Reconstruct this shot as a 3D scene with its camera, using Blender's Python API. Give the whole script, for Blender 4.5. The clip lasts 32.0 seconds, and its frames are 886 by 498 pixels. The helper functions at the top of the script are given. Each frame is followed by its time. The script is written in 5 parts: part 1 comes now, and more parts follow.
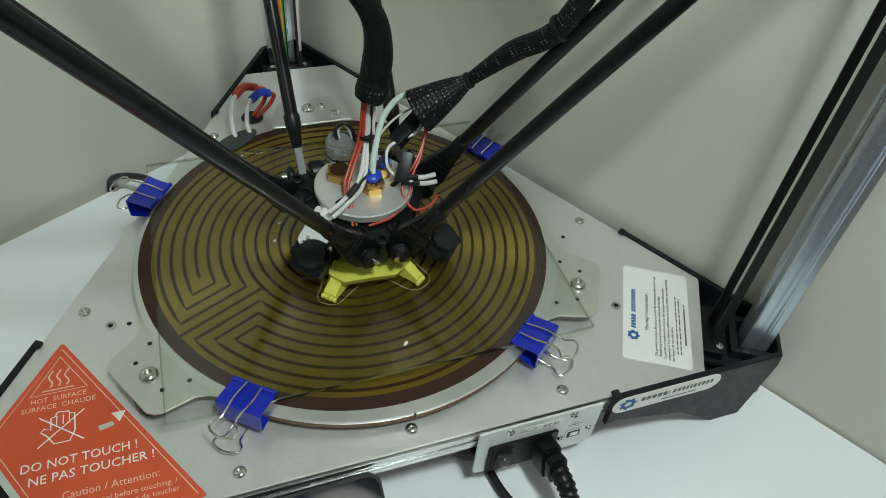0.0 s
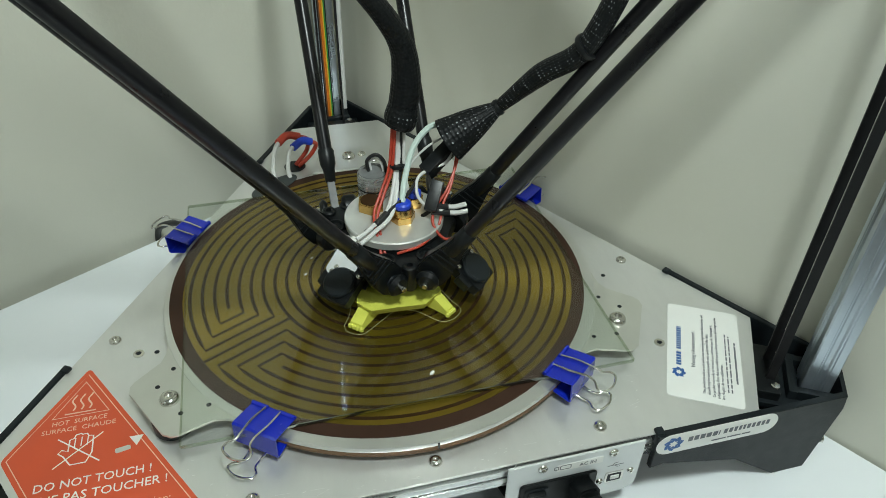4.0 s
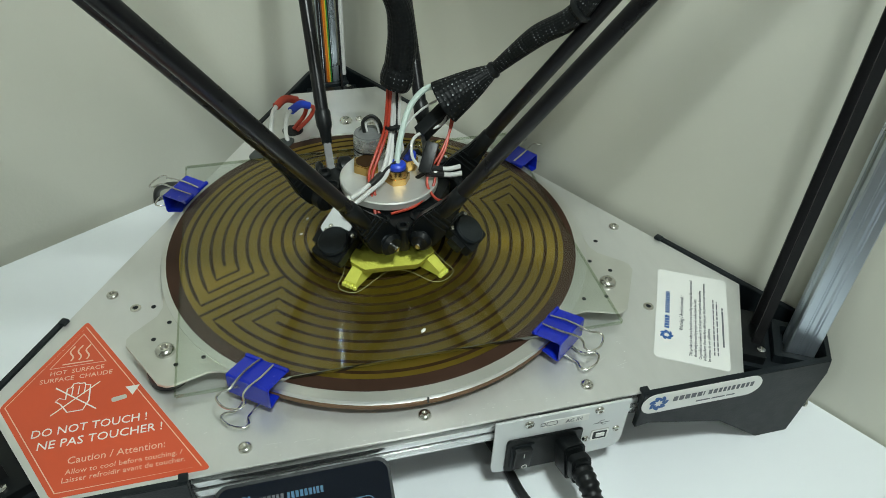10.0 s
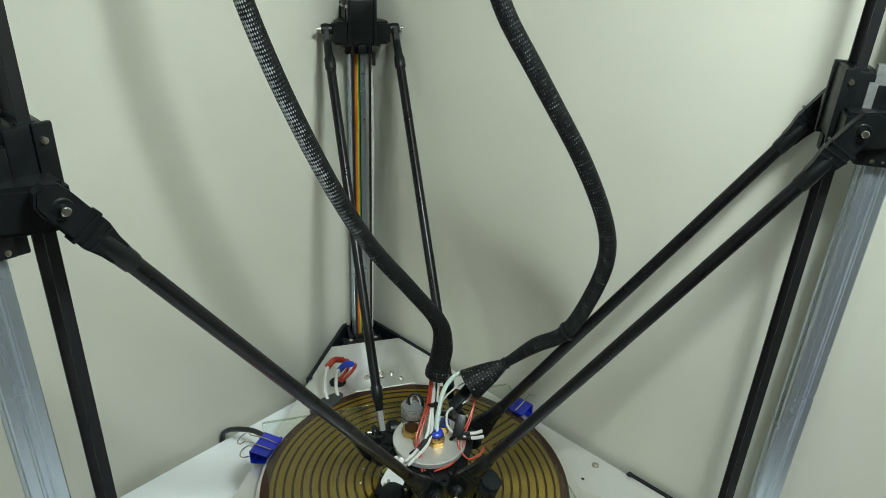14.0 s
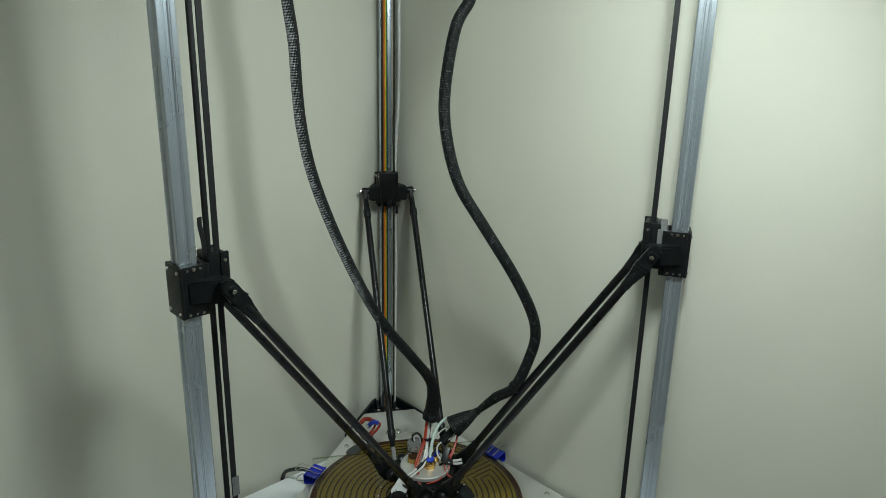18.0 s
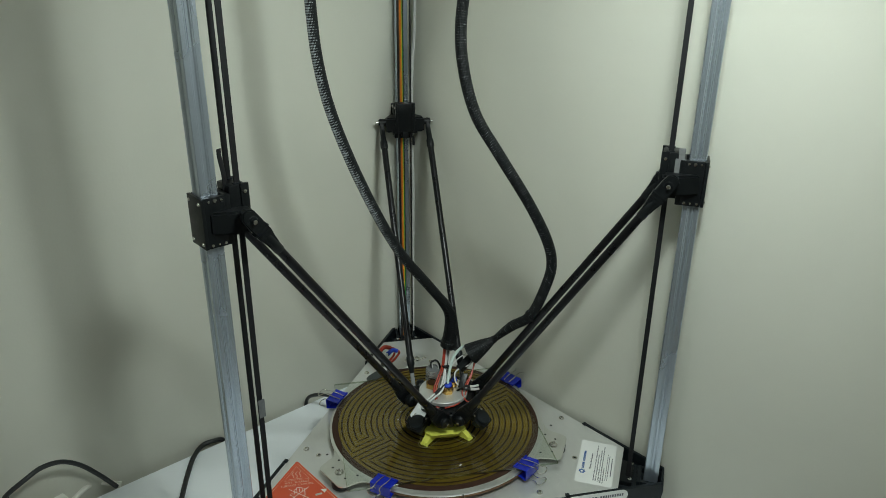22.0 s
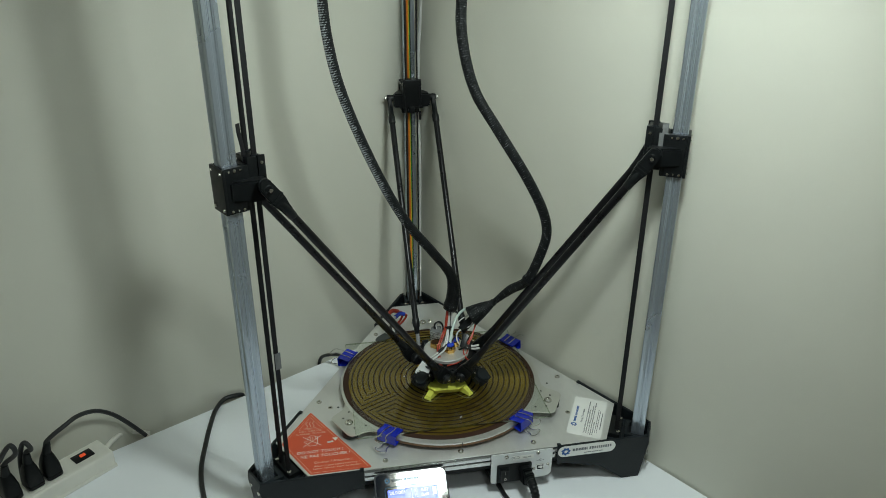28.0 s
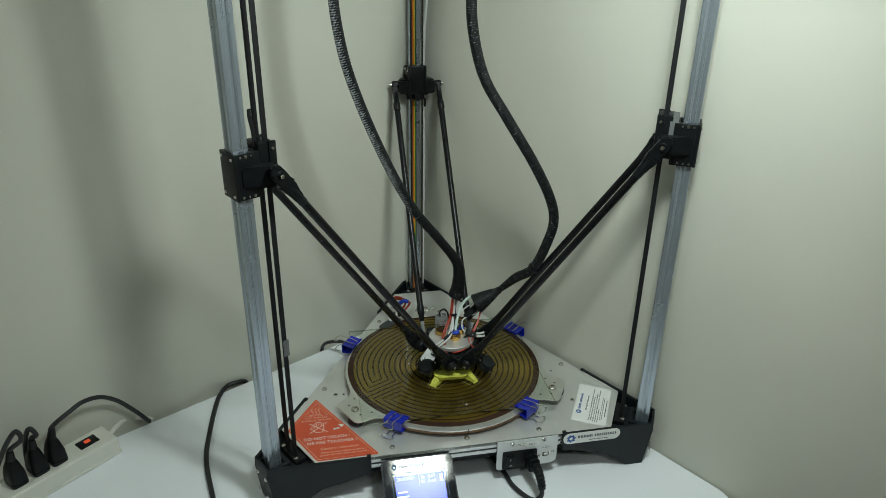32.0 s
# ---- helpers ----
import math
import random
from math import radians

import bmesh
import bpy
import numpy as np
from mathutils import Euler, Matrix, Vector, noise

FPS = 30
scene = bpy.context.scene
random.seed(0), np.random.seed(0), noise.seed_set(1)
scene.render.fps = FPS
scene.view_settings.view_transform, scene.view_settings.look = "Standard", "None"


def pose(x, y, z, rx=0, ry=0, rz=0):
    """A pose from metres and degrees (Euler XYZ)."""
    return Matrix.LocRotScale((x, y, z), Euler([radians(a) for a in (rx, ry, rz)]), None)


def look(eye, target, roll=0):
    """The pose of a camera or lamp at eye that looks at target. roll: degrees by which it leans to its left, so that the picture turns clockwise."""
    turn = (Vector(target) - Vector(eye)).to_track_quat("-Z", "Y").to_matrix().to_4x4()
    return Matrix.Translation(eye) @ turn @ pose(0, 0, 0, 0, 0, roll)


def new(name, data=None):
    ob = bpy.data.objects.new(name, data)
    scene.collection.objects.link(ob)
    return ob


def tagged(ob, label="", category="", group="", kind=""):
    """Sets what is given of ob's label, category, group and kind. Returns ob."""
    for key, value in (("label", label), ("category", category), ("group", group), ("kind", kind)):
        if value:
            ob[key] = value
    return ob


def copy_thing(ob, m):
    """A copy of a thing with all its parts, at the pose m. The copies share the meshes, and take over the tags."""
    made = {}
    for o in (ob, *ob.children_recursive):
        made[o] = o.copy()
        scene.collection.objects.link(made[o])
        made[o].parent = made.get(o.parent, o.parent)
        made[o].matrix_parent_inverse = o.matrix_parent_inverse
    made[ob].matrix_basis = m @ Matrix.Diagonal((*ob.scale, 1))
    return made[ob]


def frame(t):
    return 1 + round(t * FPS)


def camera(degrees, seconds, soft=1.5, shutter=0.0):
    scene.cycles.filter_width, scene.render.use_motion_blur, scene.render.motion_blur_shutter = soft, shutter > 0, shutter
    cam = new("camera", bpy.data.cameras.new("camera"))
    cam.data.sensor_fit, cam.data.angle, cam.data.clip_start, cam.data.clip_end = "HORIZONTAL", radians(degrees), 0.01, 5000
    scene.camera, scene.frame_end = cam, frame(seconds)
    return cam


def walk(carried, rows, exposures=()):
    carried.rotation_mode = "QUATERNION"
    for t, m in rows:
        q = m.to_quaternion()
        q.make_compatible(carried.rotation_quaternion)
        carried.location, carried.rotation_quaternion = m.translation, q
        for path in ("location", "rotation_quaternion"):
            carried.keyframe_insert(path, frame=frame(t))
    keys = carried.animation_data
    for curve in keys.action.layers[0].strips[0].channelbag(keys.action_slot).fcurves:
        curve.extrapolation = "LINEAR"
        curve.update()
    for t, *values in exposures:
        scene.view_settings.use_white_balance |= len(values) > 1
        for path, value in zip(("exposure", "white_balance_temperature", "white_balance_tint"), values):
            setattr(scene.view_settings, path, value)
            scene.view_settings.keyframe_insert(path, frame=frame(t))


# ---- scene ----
cam = camera(63.7, 32.0, soft=0.8)
PATH = [
    (0, (-0.0919, -0.4165, 0.4388), (0.4530, 0.8816, -0.9818), 6.08),
    (0.5, (-0.0948, -0.4217, 0.4433), (0.4359, 0.8871, -0.9728), 5.37),
    (1, (-0.0942, -0.4208, 0.4459), (0.4173, 0.8944, -0.9713), 4.73),
    (1.5, (-0.0932, -0.4200, 0.4477), (0.4183, 0.8996, -0.9654), 4.71),
    (2, (-0.0954, -0.4183, 0.4478), (0.4134, 0.9032, -0.9646), 4.74),
    (2.5, (-0.1048, -0.4216, 0.4416), (0.3540, 0.9269, -0.9623), 2.93),
    (4.5, (-0.0595, -0.4590, 0.3814), (0.3527, 1.0868, -0.8188), 1.24),
    (5, (-0.0529, -0.4693, 0.3775), (0.3730, 1.0565, -0.8435), 2.18),
    (5.5, (-0.0514, -0.4705, 0.3751), (0.3621, 0.9859, -0.9318), 1.69),
    (6, (-0.0538, -0.4707, 0.3742), (0.3562, 0.9945, -0.9240), 1.67),
    (6.5, (-0.0556, -0.4672, 0.3773), (0.3445, 0.9911, -0.9316), 1.59),
    (7, (-0.0586, -0.4667, 0.3783), (0.3476, 0.9958, -0.9241), 1.96),
    (7.5, (-0.0596, -0.4659, 0.3794), (0.3464, 0.9994, -0.9199), 1.98),
    (8, (-0.0620, -0.4656, 0.3790), (0.3361, 1.0078, -0.9135), 1.92),
    (8.5, (-0.0640, -0.4644, 0.3787), (0.3350, 1.0106, -0.9117), 1.95),
    (9, (-0.0633, -0.4639, 0.3804), (0.3326, 1.0130, -0.9088), 1.97),
    (9.5, (-0.0660, -0.4625, 0.3861), (0.3461, 1.0207, -0.8908), 2.12),
    (10, (-0.0695, -0.4616, 0.3863), (0.3363, 1.0257, -0.8878), 2.08),
    (10.5, (-0.0714, -0.4618, 0.3834), (0.3138, 1.0191, -0.9044), 1.90),
    (11, (-0.0756, -0.4601, 0.3828), (0.3105, 1.0227, -0.9026), 2.10),
    (11.5, (-0.0776, -0.4584, 0.3868), (0.3071, 1.0255, -0.8977), 2.15),
    (12, (-0.0849, -0.4532, 0.3986), (0.3147, 1.0169, -0.8973), 2.24),
    (12.5, (-0.1098, -0.4416, 0.4295), (0.3137, 1.0381, -0.8476), 2.41),
    (13, (-0.1311, -0.4411, 0.4785), (0.3318, 1.1125, -0.6927), 0.28),
    (13.5, (-0.1612, -0.4818, 0.5288), (0.3878, 1.1429, -0.5002), 2.02),
    (14, (-0.1635, -0.5511, 0.5960), (0.3860, 1.1412, -0.3173), 2.67),
    (14.5, (-0.1660, -0.6923, 0.6397), (0.2741, 1.0939, -0.1450), 2.93),
    (15, (-0.1599, -0.8523, 0.6945), (0.1914, 0.9860, -0.0107), 3.86),
    (15.5, (-0.1752, -0.9255, 0.7249), (0.2527, 0.9259, 0.1010), 3.76),
    (17.5, (-0.1869, -0.9355, 0.7158), (0.2448, 0.9254, 0.1235), 1.14),
    (18, (-0.1916, -0.9352, 0.7157), (0.2509, 0.9248, 0.1287), 1.25),
    (18.5, (-0.1891, -0.9361, 0.7137), (0.2557, 0.9185, 0.1115), 0.92),
    (19, (-0.1871, -0.9357, 0.7109), (0.2285, 0.8915, 0.0120), 1.03),
    (19.5, (-0.1825, -0.9443, 0.7141), (0.1955, 0.8733, -0.0299), 0.30),
    (20, (-0.1877, -0.9448, 0.7092), (0.1966, 0.8579, -0.0670), 0.65),
    (20.5, (-0.1838, -0.9433, 0.7166), (0.1889, 0.8580, -0.0686), 0.35),
    (21, (-0.1835, -0.9426, 0.7189), (0.1843, 0.8641, -0.0562), 0.03),
    (21.5, (-0.1823, -0.9413, 0.7207), (0.1885, 0.8633, -0.0577), 0.20),
    (22, (-0.1929, -0.9451, 0.7149), (0.1905, 0.8637, -0.0476), 0.54),
    (22.5, (-0.1921, -0.9416, 0.7190), (0.1839, 0.8688, -0.0434), 0.11),
    (23, (-0.1991, -0.9421, 0.7199), (0.1864, 0.8653, -0.0448), 0.37),
    (23.5, (-0.1934, -0.9452, 0.7212), (0.1825, 0.8620, -0.0487), 0.08),
    (24, (-0.1912, -0.9477, 0.7181), (0.1820, 0.8643, -0.0417), 0.04),
    (24.5, (-0.1926, -0.9515, 0.7159), (0.1845, 0.8539, -0.0578), 0.17),
    (25, (-0.2043, -0.9579, 0.7081), (0.1718, 0.8349, -0.0946), 0.45),
    (25.5, (-0.1926, -0.9611, 0.7077), (0.1663, 0.8266, -0.1143), 0.19),
    (27.5, (-0.1901, -1.0095, 0.7435), (0.1442, 0.7636, -0.1192), 0.20),
    (28, (-0.1882, -1.0220, 0.7360), (0.1482, 0.7665, -0.0935), 0.22),
    (28.5, (-0.1900, -1.0123, 0.7388), (0.1417, 0.7573, -0.1322), 0.52),
    (29, (-0.1915, -1.0090, 0.7396), (0.1396, 0.7517, -0.1494), 0.60),
    (29.5, (-0.1928, -1.0086, 0.7396), (0.1390, 0.7520, -0.1492), 0.47),
    (30, (-0.2008, -1.0089, 0.7398), (0.1312, 0.7492, -0.1539), 0.49),
    (30.5, (-0.2024, -1.0085, 0.7434), (0.1323, 0.7494, -0.1500), 0.46),
    (31, (-0.2063, -1.0117, 0.7401), (0.1341, 0.7517, -0.1399), 0.65),
    (31.5, (-0.2058, -1.0114, 0.7427), (0.1337, 0.7527, -0.1363), 0.52),
    (32, (-0.2124, -1.0159, 0.7355), (0.1460, 0.7531, -0.1260), 0.88),
]
walk(cam, [(t, look(eye, target, roll)) for t, eye, target, roll in PATH],
     ((0.0, 0.16), (0.8, 0.45), (2.5, 0.43), (5.0, 0.45), (8.0, 0.42), (12.0, 0.45), (13.0, 0.44), (14.0, 0.44), (15.0, 0.05), (17.5, -0.12), (20.0, -0.15), (32.0, -0.09)))

# ---- world and lamps ----
TABLE = -0.078          # table top; the printer's deck is z = 0
FLOOR, CEIL = -0.83, 1.62
world = bpy.data.worlds.new("world")
scene.world = world
world.use_nodes = True
world.node_tree.nodes["Background"].inputs[0].default_value = (0.9, 0.95, 1.0, 1)
world.node_tree.nodes["Background"].inputs[1].default_value = 0.05


def area(name, eye, target, size, power, colour):
    d = bpy.data.lights.new(name, "AREA")
    d.shape, d.size, d.energy, d.color = "DISK", size, power, colour
    ob = new(name, d)
    ob.matrix_world = look(eye, target)
    return ob


LAMPS = ((0.10, -1.40, 1.25), (-1.90, -1.20, 1.25))
for lamp_at, power in zip(LAMPS, (1.8, 5.0)):
    area("lamp_light", (lamp_at[0], lamp_at[1], lamp_at[2] - 0.03), (lamp_at[0], lamp_at[1], 0), 0.20, power, (0.87, 1.0, 0.97))
SPOT_AT, SPOT_TO = Vector((0.080, -0.540, 0.95)), Vector((0.02, 0.06, 0.23))
d = bpy.data.lights.new("lamp_light", "SPOT")
d.energy, d.color, d.shadow_soft_size, d.spot_size, d.spot_blend = 23.5, (0.87, 1.0, 0.965), 0.070, radians(140), 1.0
new("lamp_light", d).matrix_world = look(SPOT_AT, SPOT_TO)


# ---- materials ----
def mat(name, colour, rough=0.5, metal=0.0, vary=0.12, scale=30.0, bump=0.0, bump_scale=200.0, rough_vary=0.15, stretch=(1, 1, 1), each=0.0, coat=0.0, spec=0.5, warp=0.0):
    m = bpy.data.materials.new(name)
    m.use_nodes = True
    nt = m.node_tree
    b = nt.nodes["Principled BSDF"]
    b.inputs["Metallic"].default_value = metal
    b.inputs["Coat Weight"].default_value = coat
    b.inputs["Specular IOR Level"].default_value = spec
    tc = nt.nodes.new("ShaderNodeTexCoord")
    mp = nt.nodes.new("ShaderNodeMapping")
    mp.inputs["Scale"].default_value = stretch
    nt.links.new(tc.outputs["Object"], mp.inputs["Vector"])
    n1 = nt.nodes.new("ShaderNodeTexNoise")
    n1.inputs["Scale"].default_value, n1.inputs["Detail"].default_value = scale, 6
    nt.links.new(mp.outputs[0], n1.inputs["Vector"])
    n2 = nt.nodes.new("ShaderNodeTexNoise")
    n2.inputs["Scale"].default_value, n2.inputs["Detail"].default_value = scale * 0.12, 3
    nt.links.new(mp.outputs[0], n2.inputs["Vector"])
    add = nt.nodes.new("ShaderNodeMath")
    add.operation = "ADD"
    nt.links.new(n1.outputs[0], add.inputs[0])
    nt.links.new(n2.outputs[0], add.inputs[1])
    val = nt.nodes.new("ShaderNodeMapRange")
    val.inputs[1].default_value, val.inputs[2].default_value = 0.6, 1.4
    val.inputs[3].default_value, val.inputs[4].default_value = 1 - vary, 1 + vary
    nt.links.new(add.outputs[0], val.inputs[0])
    hsv = nt.nodes.new("ShaderNodeHueSaturation")
    hsv.inputs["Color"].default_value = (*colour, 1)
    nt.links.new(val.outputs[0], hsv.inputs["Value"])
    nt.links.new(hsv.outputs[0], b.inputs["Base Color"])
    rr = nt.nodes.new("ShaderNodeMapRange")
    rr.inputs[1].default_value, rr.inputs[2].default_value = 0.3, 0.7
    rr.inputs[3].default_value, rr.inputs[4].default_value = max(0.02, rough - rough_vary * rough), min(1, rough + rough_vary * rough)
    nt.links.new(n1.outputs[0], rr.inputs[0])
    nt.links.new(rr.outputs[0], b.inputs["Roughness"])
    if bump:
        nb = nt.nodes.new("ShaderNodeTexNoise")
        nb.inputs["Scale"].default_value, nb.inputs["Detail"].default_value = bump_scale, 4
        nt.links.new(mp.outputs[0], nb.inputs["Vector"])
        bp = nt.nodes.new("ShaderNodeBump")
        bp.inputs["Strength"].default_value, bp.inputs["Distance"].default_value = bump, 0.002
        nt.links.new(nb.outputs[0], bp.inputs["Height"])
        nt.links.new(bp.outputs[0], b.inputs["Normal"])
    return m


M = {}
M["wall"] = mat("wall_paint", (0.605, 0.60, 0.52), 0.7, vary=0.03, scale=9, bump=0.08, bump_scale=260)
M["ceiling"] = mat("ceiling_paint", (0.75, 0.74, 0.70), 0.8, vary=0.03, scale=9)
M["floor"] = mat("floor_laminate", (0.30, 0.24, 0.18), 0.5, vary=0.2, scale=6)
M["table"] = mat("white_laminate", (0.87, 0.90, 0.93), 0.30, vary=0.008, scale=14, bump=0.012, bump_scale=500, rough_vary=0.05)
M["deck"] = mat("brushed_aluminium", (0.72, 0.72, 0.70), 0.38, 0.62, vary=0.05, scale=45, bump=0.012, bump_scale=70, stretch=(3, 1, 1), rough_vary=0.2)
M["sheet"] = mat("aluminium_sheet", (0.66, 0.66, 0.61), 0.40, 0.75, vary=0.07, scale=60, bump=0.04, bump_scale=150)
M["ring"] = mat("bare_aluminium_ring", (0.72, 0.72, 0.69), 0.30, 0.80, vary=0.03, scale=40, rough_vary=0.06)
M["extrusion"] = mat("anodised_extrusion", (0.50, 0.56, 0.63), 0.27, 0.80, vary=0.02, scale=5, stretch=(1, 1, 1), rough_vary=0.06)
M["bar"] = mat("drawn_aluminium_bar", (0.66, 0.67, 0.67), 0.24, 0.95, vary=0.05, scale=30, stretch=(0.5, 6, 6), rough_vary=0.3)
M["panel"] = mat("satin_panel", (0.70, 0.72, 0.72), 0.42, 0.25, vary=0.03, scale=60)
M["can"] = mat("polished_can", (0.44, 0.44, 0.43), 0.28, 0.75, vary=0.14, scale=160, stretch=(1, 1, 6))
M["black"] = mat("black_powder_coat", (0.0085, 0.0118, 0.0142), 0.42, spec=0.3, vary=0.25, scale=120, bump=0.10, bump_scale=900)
M["plastic"] = mat("black_moulded_plastic", (0.0055, 0.0068, 0.0074), 0.38, vary=0.2, scale=80, spec=0.28, bump=0.05, bump_scale=600)
M["carbon"] = mat("carbon_tube", (0.004, 0.004, 0.005), 0.30, spec=0.3, vary=0.2, scale=60, stretch=(1, 1, 1))
M["belt"] = mat("black_rubber_belt", (0.008, 0.008, 0.009), 0.6, spec=0.3, vary=0.2, scale=90)
M["steel"] = mat("zinc_steel", (0.70, 0.69, 0.65), 0.20, 1.0, vary=0.12, scale=200)
M["brown"] = mat("brown_edge", (0.16, 0.085, 0.04), 0.6, vary=0.2, scale=90)
M["kapton"] = mat("amber_film", (0.27, 0.185, 0.026), 0.36, metal=0.85, vary=0.10, scale=50, spec=0.3)
M["gloss"] = mat("glossy_black_film", (0.008, 0.011, 0.018), 0.06, vary=0.1, scale=60, rough_vary=0.4)


def turned(name, amount):
    """Fine rings about the upright axis stretch the gloss along the radius."""
    nt = M[name].node_tree
    tan = nt.nodes.new("ShaderNodeTangent")
    tan.direction_type, tan.axis = "RADIAL", "Z"
    b = nt.nodes["Principled BSDF"]
    b.inputs["Anisotropic"].default_value = amount
    nt.links.new(tan.outputs[0], b.inputs["Tangent"])


M["trace"] = mat("dark_trace", (0.036, 0.017, 0.006), 0.55, spec=0.08, vary=0.15, scale=80)
M["rim"] = mat("dark_film_rim", (0.045, 0.022, 0.014), 0.5, spec=0.15, vary=0.2, scale=60)
M["red"] = mat("red_label", (0.62, 0.085, 0.030), 0.42, vary=0.06, scale=40)
M["white"] = mat("white_print", (0.80, 0.79, 0.74), 0.5, vary=0.04, scale=40)
M["orange_print"] = mat("pale_orange_print", (0.78, 0.52, 0.40), 0.5, vary=0.06, scale=40)
M["label"] = mat("white_label", (0.80, 0.80, 0.77), 0.45, vary=0.03, scale=60)
M["ink"] = mat("grey_ink", (0.13, 0.135, 0.15), 0.6, vary=0.1, scale=80)
M["blueink"] = mat("blue_ink", (0.02, 0.10, 0.33), 0.5, vary=0.1, scale=80)
M["screen_grey"] = mat("dim_grey_print", (0.055, 0.065, 0.080), 0.5, vary=0.1, scale=80)
M["screen_blue"] = mat("dim_blue_print", (0.020, 0.115, 0.22), 0.5, vary=0.1, scale=80)
M["clip"] = mat("blue_enamel", (0.006, 0.020, 0.40), 0.24, vary=0.10, scale=70, coat=0.4)
M["eye"] = mat("dull_zinc", (0.20, 0.20, 0.20), 0.60, spec=0.15, vary=0.2, scale=150)
M["brass"] = mat("brass", (0.66, 0.42, 0.14), 0.24, 1.0, vary=0.12, scale=120)
M["alu"] = mat("turned_aluminium", (0.66, 0.66, 0.63), 0.36, 0.60, vary=0.08, scale=120)
M["yellow"] = mat("yellow_plastic", (0.64, 0.65, 0.10), 0.42, vary=0.05, scale=90, bump=0.25, bump_scale=500, stretch=(1, 1, 8))
M["tape"] = mat("dark_tape", (0.030, 0.036, 0.036), 0.4, vary=0.2, scale=60)
M["scratch"] = mat("bright_scratch", (0.85, 0.85, 0.83), 0.5, 0.3, vary=0.2, scale=90)
M["skirt"] = mat("thin_pale_plastic", (0.40, 0.38, 0.17), 0.4, vary=0.2, scale=60)
M["wire_red"] = mat("red_wire", (0.42, 0.045, 0.022), 0.4, vary=0.1)
M["wire_white"] = mat("white_wire", (0.60, 0.60, 0.58), 0.4, vary=0.05)
M["wire_black"] = mat("black_wire", (0.012, 0.012, 0.012), 0.4, vary=0.1)
M["wire_blue"] = mat("blue_collar", (0.012, 0.05, 0.50), 0.35, vary=0.1)
M["wire_orange"] = mat("orange_wire", (0.70, 0.20, 0.02), 0.4, vary=0.1)
M["wire_green"] = mat("green_wire", (0.03, 0.25, 0.06), 0.4, vary=0.1)
M["wire_yellow"] = mat("yellow_wire", (0.70, 0.50, 0.04), 0.4, vary=0.1)
M["wire_brown"] = mat("brown_wire", (0.16, 0.07, 0.03), 0.4, vary=0.1)
M["tube"] = mat("milky_tube", (0.50, 0.60, 0.55), 0.3, vary=0.05)
M["tag"] = mat("grey_tag", (0.14, 0.145, 0.145), 0.5, vary=0.3, scale=300)
M["cord"] = mat("black_cord", (0.014, 0.015, 0.016), 0.42, vary=0.2)
M["strip"] = mat("cream_plastic", (0.74, 0.73, 0.66), 0.35, vary=0.04, scale=50)


turned("kapton", 0.85)
turned("alu", 0.5)


def glass_material(name, rough, tint, gloss_share):
    """Thin clear pane: light goes straight through, with a weak mirror gloss."""
    m = bpy.data.materials.new(name)
    m.use_nodes = True
    nt = m.node_tree
    nt.nodes.remove(nt.nodes["Principled BSDF"])
    clear = nt.nodes.new("ShaderNodeBsdfTransparent")
    clear.inputs[0].default_value = (*tint, 1)
    gloss = nt.nodes.new("ShaderNodeBsdfGlossy")
    gloss.inputs["Roughness"].default_value = rough
    mix = nt.nodes.new("ShaderNodeMixShader")
    mix.inputs[0].default_value = gloss_share
    nt.links.new(clear.outputs[0], mix.inputs[1])
    nt.links.new(gloss.outputs[0], mix.inputs[2])
    nt.links.new(mix.outputs[0], nt.nodes["Material Output"].inputs[0])
    return m


M["edge"] = glass_material("ground_glass_edge", 0.12, (0.26, 0.32, 0.15), 0.26)
M["edge_side"] = glass_material("clear_glass_edge", 0.10, (0.82, 0.86, 0.78), 0.08)
M["glass"] = glass_material("clear_glass", 0.015, (0.965, 0.985, 0.97), 0.05)


def glow(name, colour, power):
    m = bpy.data.materials.new(name)
    m.use_nodes = True
    b = m.node_tree.nodes["Principled BSDF"]
    b.inputs["Base Color"].default_value = (*colour, 1)
    b.inputs["Roughness"].default_value = 0.25
    b.inputs["Emission Color"].default_value = (*colour, 1)
    b.inputs["Emission Strength"].default_value = power
    return m


M["lcd"] = glow("lit_screen", (0.015, 0.055, 0.95), 0.9)
M["lcd_text"] = glow("lit_digits", (0.32, 0.42, 1.0), 0.7)
M["neon"] = glow("lit_switch", (0.75, 0.09, 0.03), 0.45)
M["lamp"] = glow("lamp_glass", (1.0, 0.97, 0.90), 3.0)
M["bulb"] = glow("bulb_glass", (0.9, 1.0, 0.97), 25.0)


# ---- mesh tools ----
def thing(name, label, category, at=(0, 0, 0), group="", kind=""):
    e = new(name)
    e.empty_display_size = 0.02
    e.matrix_basis = Matrix.Translation(at)
    return tagged(e, label, category, group, kind)


def part(name, bm, material, parent, label="", smooth=True, kind=""):
    me = bpy.data.meshes.new(name)
    bm.normal_update()
    bm.to_mesh(me)
    bm.free()
    if smooth:
        me.shade_smooth()
        me.set_sharp_from_angle(angle=radians(38))
    me.materials.append(M[material])
    ob = new(name, me)
    if parent is not None:
        ob.parent = parent
        if parent.data is None:
            ob.matrix_parent_inverse = parent.matrix_basis.inverted()
    if label or kind:
        tagged(ob, label, kind=kind)
    return ob


def bm_new():
    return bmesh.new()


